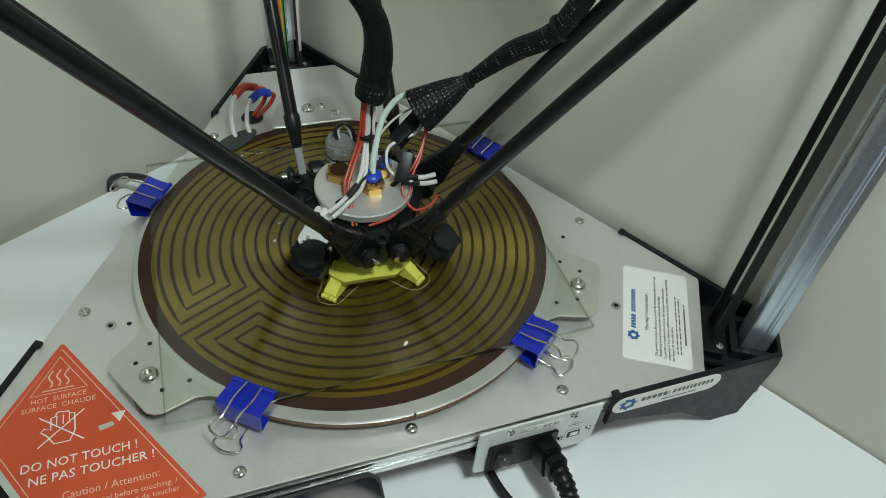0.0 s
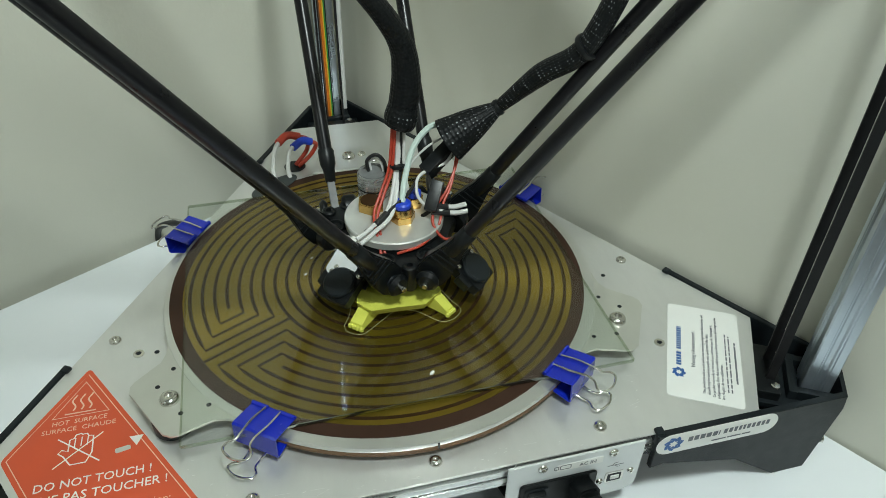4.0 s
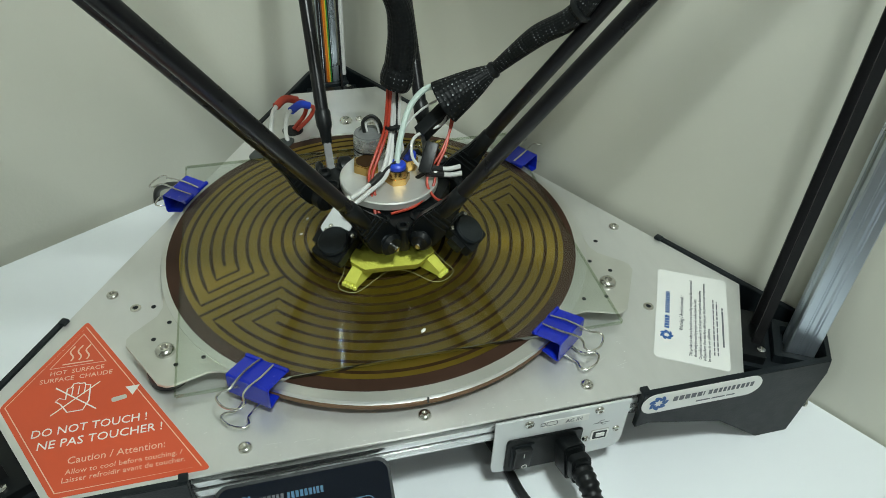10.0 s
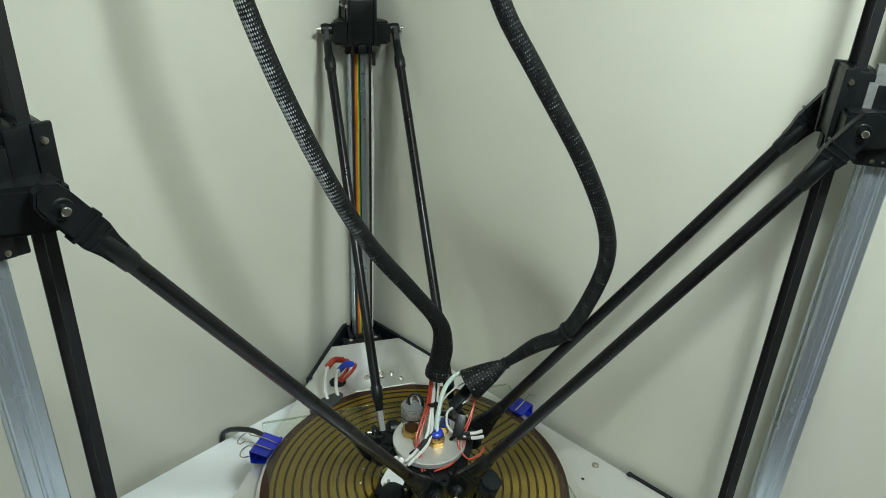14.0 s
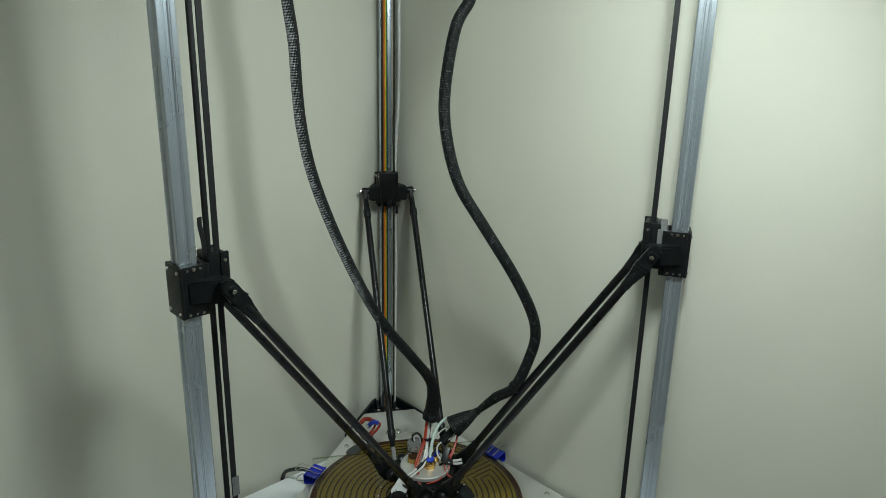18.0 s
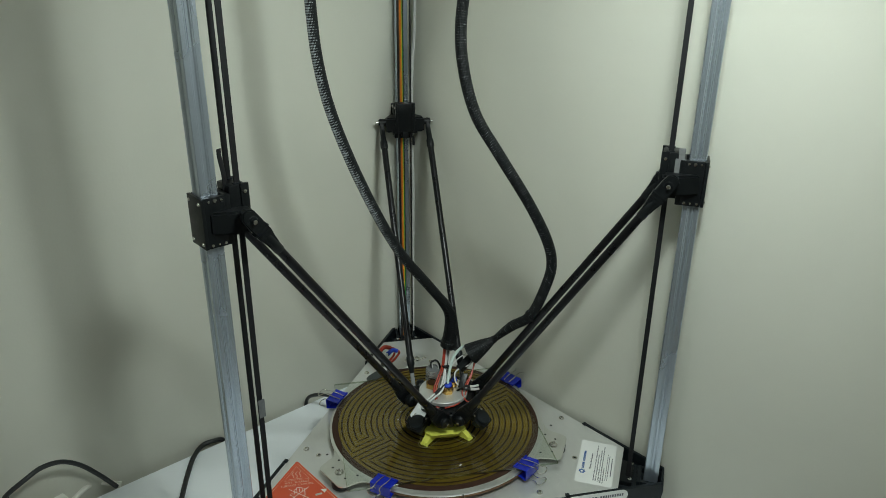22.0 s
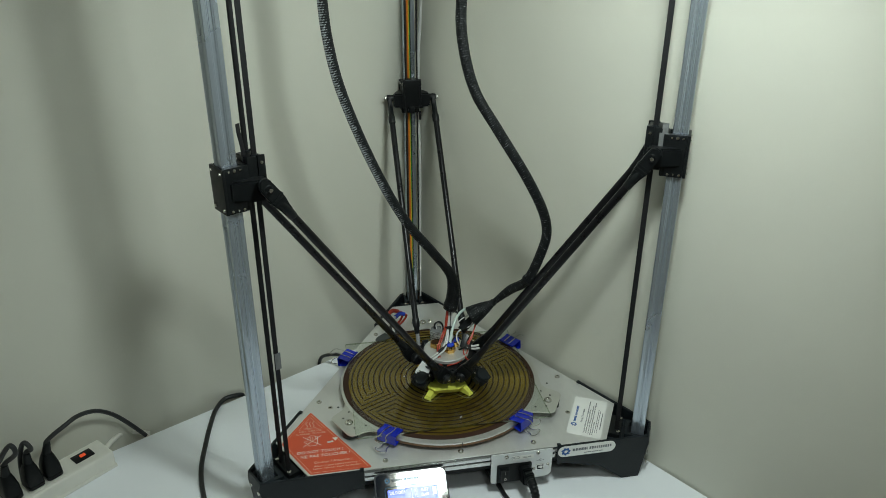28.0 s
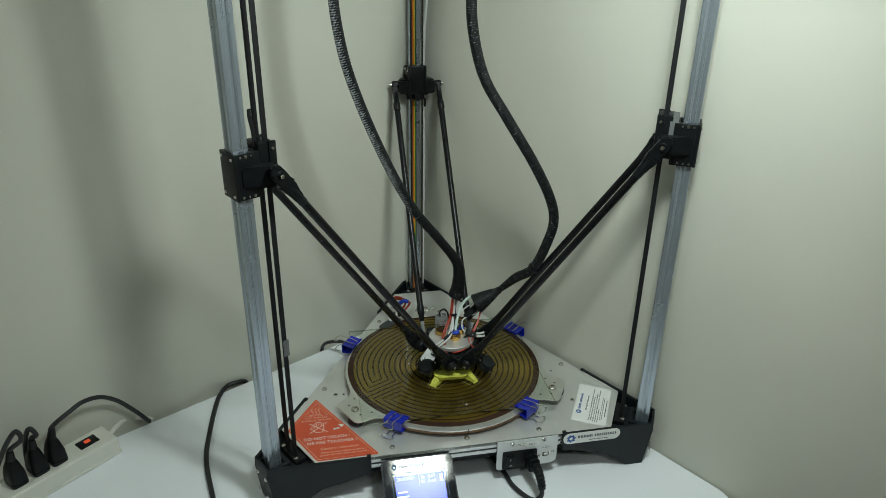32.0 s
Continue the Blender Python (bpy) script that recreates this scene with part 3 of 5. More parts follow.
# effector: the moving head
eff = bm_new()
HM = Matrix.Translation(HEAD)
lathe(eff, [(0.024, -0.006), (0.038, -0.006), (0.040, -0.002), (0.040, 0.004), (0.037, 0.006), (0.024, 0.006)], HM, 36)
for a in TURN.values():
    f = HM @ tower_frame(a)
    box(eff, (0.014, 0.060, 0.013), (0.037, 0, 0), f, 0.003)
    for s in (1, -1):
        rod(eff, f @ Vector((RE, s * (SPLIT - 0.018), 0)), f @ Vector((RE, s * (SPLIT - 0.0062), 0)), 0.0104, 20, 0.0020)
        rod(eff, f @ Vector((RE, s * (SPLIT + 0.0062), 0)), f @ Vector((RE, s * (SPLIT + 0.0125), 0)), 0.0088, 20, 0.0026)
effector = part("effector", eff, "plastic", printer, "black plastic print head frame")
for a in TURN.values():
    f = HM @ tower_frame(a)
    for s in (1, -1):
        part("joint_screw", rod(bm_new(), f @ Vector((RE, s * (SPLIT + 0.0120), 0)), f @ Vector((RE, s * (SPLIT + 0.0170), 0)), 0.0022, 12, 0.0004), "steel", effector)
    # bridge between the joints of two neighbouring towers
    f = HM @ tower_frame(a + 60)
    br = bm_new()
    prism(br, [(0.030, -0.024), (0.046, -0.019), (0.056, -0.0085), (0.0585, -0.0040), (0.0585, 0.0040), (0.056, 0.0085), (0.046, 0.019), (0.030, 0.024)], -0.0075, 0.0062, f, 0.0016)
    for y in (-0.0155, 0.0155):
        lathe(br, [(0.0078, 0.004), (0.0078, 0.0078), (0.0068, 0.0084), (0.0056, 0.0084), (0.0052, 0.0050), (0.0, 0.0050)], f @ Matrix.Translation((0.0435, y, 0)), 20)
    lathe(br, [(0.0050, -0.012), (0.0056, -0.010), (0.0056, 0.0085), (0.0048, 0.0095), (0.0026, 0.0095), (0.0024, 0.0060), (0.0, 0.0060)], f @ Matrix.Translation((0.0555, 0, 0)), 18)
    part("bridge", br, "plastic", effector, "black moulded bridge between two joints")
part("head_plate", lathe(bm_new(), [(0.034, 0.0105), (0.0385, 0.0108), (0.0388, 0.0160), (0.0380, 0.0170), (0.0, 0.0170)], HM, 48), "alu", effector, "round turned aluminium plate")

# ---- heated bed ----
BED = 0.0145


def tabbed(r):
    """A disc of radius r with three mounting tabs towards the towers."""
    out = []
    for a in (90, 210, 330):
        f = tower_frame(a)
        half = [(0.158, 0.066), (0.165, 0.051), (0.171, 0.041), (0.178, 0.0355), (0.200, 0.0308), (0.2045, 0.0285), (0.2076, 0.0230)]
        tab = [(x, -y) for x, y in half] + half[::-1]
        out += [(v.x, v.y) for v in (f @ Vector((x, y, 0)) for x, y in tab)]
        for k in range(1, 12):
            b = radians(a + 22.7 + (120 - 45.4) * k / 12)
            out.append((r * math.cos(b), r * math.sin(b)))
    return out


bed = part("bed_plate", prism(bm_new(), tabbed(0.172), BED - 0.002, BED, None, 0.0003), "sheet", printer, "aluminium bed plate with three mounting tabs")
part("bed_core", lathe(bm_new(), [(0.1705, 0.0062), (0.1725, 0.007), (0.1725, 0.0095), (0.170, 0.0124)], None, 96), "brown", bed)
part("bed_rim", lathe(bm_new(), [(0.166, BED - 0.001), (0.1724, BED - 0.0035), (0.1728, BED - 0.001), (0.1722, BED + 0.0004), (0.150, BED + 0.0004)], None, 96), "ring", bed, "bare metal rim of the bed")
KAP = Matrix.Translation((-0.002, 0.003, 0))
part("heater_film", lathe(bm_new(), [(0.1665, BED + 0.0004), (0.1665, BED + 0.0008), (0.0, BED + 0.0008)], KAP, 96), "rim", bed, "amber polyimide heater film with dark tracks")
part("film_face", lathe(bm_new(), [(0.1565, BED + 0.0009), (0.1565, BED + 0.0011), (0.0, BED + 0.0011)], KAP, 96), "kapton", bed)
back_tab = part("tab_clamp", prism(bm_new(), [(-0.040, 0.166), (0.040, 0.166), (0.0265, 0.207), (0.0220, 0.2095), (-0.0220, 0.2095), (-0.0265, 0.207)], BED, BED + 0.0025, None, 0.0009), "ring", bed, "aluminium clamp plate with screws")
glass_sheet = thing("glass_sheet", "clear square glass sheet clipped over the heated bed", "glass", (0, 0, BED))
g = part("pane", box(bm_new(), (0.311, 0.272, 0.003), (0, -0.003, BED + 0.0029), None, 0.0004), "glass", glass_sheet)
g.visible_shadow = False
for y, half in ((-0.1396, 0.1050), (0.1336, 0.0880)):
    part("pane_edge", box(bm_new(), (half * 2, 0.0008, 0.0026), (0, y, BED + 0.0029)), "edge", glass_sheet, "ground edge of the glass")
    for s in (1, -1):
        part("pane_edge", box(bm_new(), (0.1555 - half, 0.0008, 0.0026), (s * (0.1555 + half) / 2, y, BED + 0.0029)), "edge_side", glass_sheet, "clear edge of the glass")
for x in (-0.1561, 0.1561):
    part("pane_edge", box(bm_new(), (0.0008, 0.272, 0.0026), (x, -0.003, BED + 0.0029)), "edge_side", glass_sheet, "clear edge of the glass")

# heater tracks: nested loops on two halves of the film, and rings in the middle
def strip(bm, pts, width, z, closed=False):
    n = len(pts)
    left, right = [], []
    for i in range(n):
        a = pts[i - 1] if (i or closed) else pts[0]
        b = pts[(i + 1) % n] if (i < n - 1 or closed) else pts[-1]
        d = Vector((b[0] - a[0], b[1] - a[1])).normalized()
        left.append(bm.verts.new((pts[i][0] - d.y * width / 2, pts[i][1] + d.x * width / 2, z)))
        right.append(bm.verts.new((pts[i][0] + d.y * width / 2, pts[i][1] - d.x * width / 2, z)))
    for i in range(n if closed else n - 1):
        j = (i + 1) % n
        bm.faces.new((right[i], right[j], left[j], left[i]))
    return bm


def banana(seam, r_out, r_in, off, half):
    """Half a ring between two radii whose ends run parallel to the seam."""
    pts = []
    for r, order in ((r_out, 1), (r_in, -1)):
        e = math.degrees(math.asin(off / r))
        ks = range(49)
        arc = [seam + half * (e + (180 - 2 * e) * k / 48) for k in ks]
        if order < 0:
            arc = arc[::-1]
        pts += [(r * math.cos(radians(a)), r * math.sin(radians(a))) for a in arc]
    return pts


PITCH, SEAM = 0.00936, 206.5


def track(pts, closed=False):
    tr = strip(bm_new(), pts, 0.0027, 0, closed)
    tr.normal_update()
    for fc in tr.faces:
        if fc.normal.z < 0:
            fc.normal_flip()
    bmesh.ops.transform(tr, matrix=KAP @ Matrix.Translation((0, 0, BED + 0.00125)), verts=tr.verts[:])
    return part("heater_track", tr, "trace", bed, "dark heater track", smooth=False)


for half in (1, -1):
    for k in range(3):
        track(banana(SEAM, 0.1510 - k * PITCH, 0.0948 + k * PITCH, (k + 1) * PITCH, half), True)
    e = math.degrees(math.asin(4.2 * PITCH / 0.1229))
    track([(0.1229 * math.cos(radians(SEAM + half * (e + (180 - 2 * e) * k / 40))), 0.1229 * math.sin(radians(SEAM + half * (e + (180 - 2 * e) * k / 40)))) for k in range(41)])
for k in range(4):
    r = 0.0855 - k * PITCH
    track([(r * math.cos(2 * math.pi * i / 64), r * math.sin(2 * math.pi * i / 64)) for i in range(64)], True)
for half in (1, -1):
    for k in range(2):
        track(banana(292, 0.0481 - k * PITCH, 0.0107 + k * PITCH, (k + 0.55) * PITCH * 0.8, half), True)
seam_d = (math.cos(radians(SEAM)), math.sin(radians(SEAM)))
for s in (1, -1):
    track([(s * seam_d[0] * 0.0855, s * seam_d[1] * 0.0855), (s * seam_d[0] * 0.1565, s * seam_d[1] * 0.1565)])

# screws of the deck and of the bed's tabs
def dome_screw(bm, m, r=0.0046, h=0.0026):
    lathe(bm, [(r, 0), (r * 0.97, h * 0.45), (r * 0.75, h * 0.85), (r * 0.5, h), (r * 0.42, h), (r * 0.40, h * 0.45), (0.0, h * 0.45)], m, 20)
    return bm


for k in range(3):
    for ang, rad in ((236.6, 0.2105), (303.4, 0.2105), (270, 0.1760)):
        a = radians(ang + 120 * k)
        part("deck_screw", dome_screw(bm_new(), Matrix.Translation((rad * math.cos(a), rad * math.sin(a), 0))), "steel", deck)
    f = tower_frame(90 + 120 * k)
    part("tab_bolt", dome_screw(bm_new(), f @ Matrix.Translation((0.190, 0, BED + (0.0025 if k == 0 else 0))), 0.0068, 0.0044), "steel", bed)
    part("tab_spacer", rod(bm_new(), f @ Vector((0.1945, 0.010, 0)), f @ Vector((0.1945, 0.010, BED - 0.002)), 0.0135, 24, 0.001), "plastic", bed, "black round spacer under the tab")
    for x, y in ((0.1747, -0.0235), (0.1908, -0.0155), (0.1905, 0.0159), (0.1734, 0.0223)):
        part("tab_hole", lathe(bm_new(), [(0.0017, BED + 0.0001), (0.0017, BED + 0.00025), (0.0, BED + 0.0002)], f @ Matrix.Translation((x, y, 0)), 12), "black", bed)
    if k == 0:
        for x, y in ((-0.019, 0.190), (0.014, 0.192), (0.024, 0.178)):
            part("clamp_screw", dome_screw(bm_new(), Matrix.Translation((x, y, BED + 0.0025)), 0.0042, 0.0026), "steel", back_tab)
    for s in (1, -1):
        # hooked tip of the bracket wing
        hk = box(bm_new(), (0.006, 0.006, 0.003), (0.1525, -0.1905, 0.0018), f @ Matrix.Diagonal((1, s, 1, 1)) @ pose(0, 0, 0, 0, 0, 30) @ pose(0, 0, 0), 0.001)
        bmesh.ops.recalc_face_normals(hk, faces=hk.faces[:])
        part("wing_hook", hk, "black", deck)

for x, y in ((0.186, -0.028), (0.1705, -0.0505), (-0.179, -0.032)):
    part("deck_hole", lathe(bm_new(), [(0.0019, 0.0001), (0.0019, 0.00025), (0.0, 0.0002)], Matrix.Translation((x, y, 0)), 12), "black", deck)
for x, y in ((0.194, -0.113), (-0.192, -0.031)):
    rivet = part("rivet", lathe(bm_new(), [(0.0042, 0.0), (0.0040, 0.0007), (0.0022, 0.0010), (0.0018, 0.0002), (0.0, 0.0002)], Matrix.Translation((x, y, 0.0001)), 14), "steel", deck, "bright pressed rivet")
    part("rivet_hole", lathe(bm_new(), [(0.0017, 0.0004), (0.0017, 0.0006), (0.0, 0.0005)], Matrix.Translation((x, y, 0.0001)), 10), "black", rivet)
# scratches and specks worn into the plate in front of the bed
rnd = random.Random(8)
marks = bm_new()
for i in range(46):
    x, y = rnd.uniform(-0.105, 0.105), rnd.uniform(-0.187, -0.176)
    if i > 30:
        x, y = rnd.choice((-1, 1)) * rnd.uniform(0.115, 0.165), rnd.uniform(-0.17, -0.135)
    n, a = rnd.choice((0.0008, 0.0010, 0.0014, 0.0020, 0.0090)), rnd.uniform(-0.2, 0.6)
    w = 0.00018 if n > 0.005 else rnd.uniform(0.0003, 0.0007)
    box(marks, (n, w, 0.00006), (0, 0, 0.00004), Matrix.Translation((x, y, 0)) @ pose(0, 0, 0, 0, 0, math.degrees(a)))
part("scratch", marks, "scratch", deck, "fine bright scratches and specks", smooth=False, kind="stuff")

# ---- warning labels ----
def flat_part(name, pts, z, thick, material, parent, m=None, label=""):
    return part(name, prism(bm_new(), pts, z, z + thick, m), material, parent, label, smooth=False)


RED = [(-0.2250, -0.0380), (-0.1365, -0.1862), (-0.2278, -0.1868), (-0.2708, -0.1102)]
red = flat_part("warning_label", round_poly(RED, 0.004), 0.0, 0.0003, "red", deck, label="orange-red hot surface warning label")


def outline(name, pts, w, z, material, parent, m=None, closed=True):
    bm = strip(bm_new(), pts, w, z, closed)
    bm.normal_update()
    for fc in bm.faces:
        if fc.normal.z < 0:
            fc.normal_flip()
    if m:
        bmesh.ops.transform(bm, matrix=m, verts=bm.verts[:])
    return part(name, bm, material, parent, smooth=False)


Z1 = 0.00045
inset = []
for i, p in enumerate(RED):
    p, q0, q1 = Vector(p), Vector(RED[i - 1]), Vector(RED[(i + 1) % 4])
    d0, d1 = (q0 - p).normalized(), (q1 - p).normalized()
    inset.append(p + (d0 + d1) * (0.0033 / abs(d0.cross(d1))))
outline("label_border", [(p.x, p.y) for p in inset], 0.0007, Z1, "orange_print", red)
outline("warning_triangle", [(-0.2440, -0.0815), (-0.2078, -0.0815), (-0.2259, -0.0512)], 0.0010, Z1, "orange_print", red)
for k in range(3):
    x0 = -0.2315 + 0.0052 * k
    outline("heat_wave", [(x0 + 0.0013 * math.sin(i * 0.75), -0.0765 + 0.0014 * i) for i in range(11)], 0.0011, Z1, "orange_print", red, closed=False)
outline("heat_bar", [(-0.2365, -0.0790), (-0.2165, -0.0790)], 0.0010, Z1, "orange_print", red, closed=False)
# crossed-out open hand, in outline
palm = [(-0.2275, -0.1225), (-0.2325, -0.1150), (-0.2360, -0.1120), (-0.2340, -0.1095), (-0.2300, -0.1115), (-0.2300, -0.1020), (-0.2275, -0.1015), (-0.2265, -0.0985), (-0.2235, -0.0982), (-0.2225, -0.0990), (-0.2195, -0.0990), (-0.2185, -0.1010), (-0.2155, -0.1015), (-0.2150, -0.1150), (-0.2180, -0.1225)]
outline("gesture_sign", palm, 0.0009, Z1, "white", red)
for x in (-0.2265, -0.2225, -0.2187):
    outline("gesture_line", [(x, -0.1010), (x, -0.1085)], 0.0007, Z1, "white", red, closed=False)
outline("cross_stroke", [(-0.2375, -0.1235), (-0.2095, -0.1000)], 0.0009, Z1 + 0.0001, "white", red, closed=False)
outline("cross_stroke", [(-0.2375, -0.1000), (-0.2095, -0.1235)], 0.0009, Z1 + 0.0001, "white", red, closed=False)
flat_part("arrow_mark", [(-0.1925, -0.1085), (-0.1835, -0.1085), (-0.1875, -0.1165)], Z1 - 0.0001, 0.00015, "white", red)
flat_part("worn_patch", round_poly([(-0.2010, -0.1165), (-0.1915, -0.1150), (-0.1905, -0.1185), (-0.2000, -0.1205)], 0.0015), Z1 - 0.0001, 0.00015, "ring", red)


def label_line(body, x0, x1, y, size, m=None, material="white", parent=None, thin=0.0):
    ob = letters("lettering", body, size, material, parent, (m or Matrix()) @ Matrix.Translation((x0, y, Z1)), thin=thin)
    xs = [v.co for v in ob.data.vertices]
    inv = (m or Matrix()).inverted()
    w = max((inv @ v).x for v in xs) - x0
    k = (x1 - x0) / w
    fix = (m or Matrix()) @ Matrix.Translation((x0, 0, 0)) @ Matrix.Diagonal((k, 1, 1, 1)) @ Matrix.Translation((-x0, 0, 0)) @ inv
    ob.data.transform(fix)
    return ob


label_line("HOT  SURFACE", -0.2435, -0.2085, -0.0880, 0.0053, parent=red, material="orange_print", thin=0.00004)
label_line("SURFACE  CHAUDE", -0.2490, -0.2025, -0.0942, 0.0053, parent=red, material="orange_print", thin=0.00004)
label_line("DO NOT TOUCH !", -0.2470, -0.1770, -0.1395, 0.0088, parent=red)
label_line("NE PAS TOUCHER !", -0.2420, -0.1670, -0.1497, 0.0088, parent=red)
label_line("Caution / Attention:", -0.2220, -0.1645, -0.1640, 0.0074, parent=red, material="orange_print", thin=0.00004)
label_line("Allow to cool before touching. /", -0.2220, -0.1540, -0.1716, 0.0052, parent=red, material="orange_print", thin=0.00004)
label_line("Laisser refroidir avant de toucher.", -0.2235, -0.1520, -0.1772, 0.0052, parent=red, material="orange_print", thin=0.00004)

# white sticker on the other corner
WL = Matrix.Translation((0.1742, -0.1612, 0)) @ Matrix(((0.484, -0.875, 0, 0), (0.875, 0.484, 0, 0), (0, 0, 1, 0), (0, 0, 0, 1))) @ Matrix.Translation((0, -0.054, 0))
sticker = flat_part("rating_sticker", rounded(0.1004, 0.054, 0.003, 4, 0.0502, 0.027), 0.0, 0.0003, "label", deck, WL, "white rectangular sticker with small print")


def swirl(cx, cy, r, z, material, parent, m):
    for k in range(7):
        a0 = 2 * math.pi * k / 7
        pts = []
        for i in range(7):
            t = i / 6
            a, q = a0 + 1.25 * t, r * (0.42 + 0.58 * t)
            pts.append((cx + q * math.cos(a), cy + q * math.sin(a)))
        outline("swirl_blade", pts, r * 0.34, z, material, parent, m, False)


def bars(name, x0, x1, y, h, material, parent, m, seed, gap=0.0016, words=(0.003, 0.009)):
    """Unreadable print as small dark bars, word by word."""
    rnd = random.Random(seed)
    x = x0
    bm = bm_new()
    while x < x1:
        w = min(rnd.uniform(*words), x1 - x)
        box(bm, (w, h, 0.00008), (x + w / 2, y, Z1), m)
        x += w + gap
        if h >= 0.003:
            # large marks can be told apart one by one
            part(name, bm, material, parent, smooth=False)
            bm = bm_new()
    if h < 0.003:
        part(name, bm, material, parent, smooth=False)


swirl(0.0245, 0.0455, 0.0046, Z1, "blueink", sticker, WL)
bars("print_mark", 0.0320, 0.0465, 0.0455, 0.0036, "blueink", sticker, WL, 3, 0.0007, (0.0018, 0.0026))
bars("print_mark", 0.0490, 0.0740, 0.0455, 0.0034, "blueink", sticker, WL, 4, 0.0007, (0.0014, 0.0022))
label_line("Warning / Avertissement :", 0.0320, 0.0720, 0.0335, 0.0043, WL, "ink", sticker)
for body, x0, x1, y in (("This product is sold as a kit and is not tested by independent laboratories and", 0.0075, 0.0925, 0.0268),
                        ("should only be used by people who understand the risks.", 0.0075, 0.0710, 0.0235),
                        ("Ce produit est vendu en kit et n'a pas \u00e9t\u00e9 test\u00e9 par des laboratoires", 0.0060, 0.0820, 0.0200),
                        ("ind\u00e9pendants. Il ne doit \u00eatre utilis\u00e9 que par des personnes qui comprennent", 0.0055, 0.0920, 0.0168),
                        ("les risques de son utilisation.", 0.0055, 0.0400, 0.0136)):
    label_line(body, x0, x1, y, 0.0030, WL, "ink", sticker)
bars("print_line", 0.0130, 0.074, 0.0108, 0.0010, "ink", sticker, WL, 31, 0.0011, (0.003, 0.008))
bars("print_line", 0.0130, 0.072, 0.0082, 0.0010, "ink", sticker, WL, 32, 0.0011, (0.003, 0.008))
bars("print_line", 0.0230, 0.066, 0.0040, 0.0013, "ink", sticker, WL, 33, 0.0010, (0.036, 0.042))

# oval badge on the front bracket
FRONT = Matrix(((1, 0, 0, 0), (0, 0, -1, 0), (0, 1, 0, 0), (0, 0, 0, 1)))       # draws (x, z) on a front face
OV = Matrix.Translation((0.1972, -0.1951, -0.0088)) @ FRONT
badge = flat_part("oval_badge", rounded(0.0945, 0.0205, 0.0102, 10), 0.0, 0.0003, "label", printer, OV, "white oval sticker on the black bracket")
swirl(-0.0345, 0.0, 0.0068, Z1, "blueink", badge, OV)
bars("badge_mark", -0.0235, 0.0010, 0.0018, 0.0048, "ink", badge, OV, 5, 0.0011, (0.0030, 0.0038))
bars("badge_mark", 0.0040, 0.0400, 0.0020, 0.0048, "ink", badge, OV, 6, 0.0013, (0.0018, 0.0030))
bars("badge_line", -0.0040, 0.0270, -0.0058, 0.0013, "ink", badge, OV, 7, 0.0012, (0.010, 0.014))

# ---- power panel ----
PAN = Matrix.Translation((0.0928, -0.1925, -0.0285)) @ FRONT
panel_pts = [(-0.0488, 0.0285), (0.0488, 0.0285), (0.0488, -0.014), (0.0478, -0.019), (0.0440, -0.0225), (0.0375, -0.0245), (-0.0430, -0.0275), (-0.0475, -0.0262), (-0.0488, -0.0215)]
panel = part("power_panel", prism(bm_new(), panel_pts, 0, 0.0016, PAN, 0.0003), "panel", printer, "aluminium panel with mains inlet, switch and usb socket", smooth=False)
inlet = bm_new()
prism(inlet, rounded(0.0555, 0.0350, 0.003, 4, -0.0120, -0.0085), 0.0016, 0.0036, PAN, 0.0006)
part("mains_inlet", inlet, "plastic", panel, "black mains inlet with rocker switch")
part("switch_frame", prism(bm_new(), rounded(0.0175, 0.0265, 0.002, 3, -0.0280, -0.0095), 0.0036, 0.0046, PAN, 0.0004), "black", panel)
part("rocker", box(bm_new(), (0.0125, 0.0215, 0.005), (-0.0280, -0.0095, 0.0052), PAN @ pose(0, 0, 0, 4, 0, 0), 0.001), "plastic", panel)
letters("lettering", "O", 0.0060, "white", panel, PAN @ Matrix.Translation((-0.0300, -0.0165, 0.0092)))
letters("lettering", "I", 0.0060, "white", panel, PAN @ Matrix.Translation((-0.0288, -0.0060, 0.0080)))
flat_part("inlet_label", rounded(0.0330, 0.0068, 0.0006, 2, 0.0020, 0.0186), 0.0016, 0.0002, "label", panel, PAN)
letters("lettering", "AC IN", 0.0046, "ink", panel, PAN @ Matrix.Translation((0.0015, 0.0168, 0.0019)))
outline("inlet_sign", rounded(0.0075, 0.0040, 0.0008, 2, -0.0085, 0.0190), 0.0006, 0.0019, "ink", panel, PAN)
outline("inlet_sign", rounded(0.0030, 0.0030, 0.0006, 2, -0.0150, 0.0190), 0.0006, 0.0019, "ink", panel, PAN)
usb = part("usb_socket", prism(bm_new(), rounded(0.0135, 0.0110, 0.0012, 3, 0.0300, -0.0045), 0.0016, 0.0024, PAN), "steel", panel)
part("socket_well", box(bm_new(), (0.0100, 0.0075, 0.0006), (0.0300, -0.0045, 0.0024), PAN), "black", usb)
part("socket_tongue", box(bm_new(), (0.0062, 0.0034, 0.0010), (0.0300, -0.0036, 0.0030), PAN), "label", usb)
outline("usb_sign", [(0.0235, 0.0085), (0.0355, 0.0085)], 0.0007, 0.0018, "ink", panel, PAN, False)
outline("usb_sign", [(0.0265, 0.0085), (0.0290, 0.0110), (0.0315, 0.0110)], 0.0006, 0.0018, "ink", panel, PAN, False)
outline("usb_sign", [(0.0285, 0.0085), (0.0310, 0.0062), (0.0330, 0.0062)], 0.0006, 0.0018, "ink", panel, PAN, False)
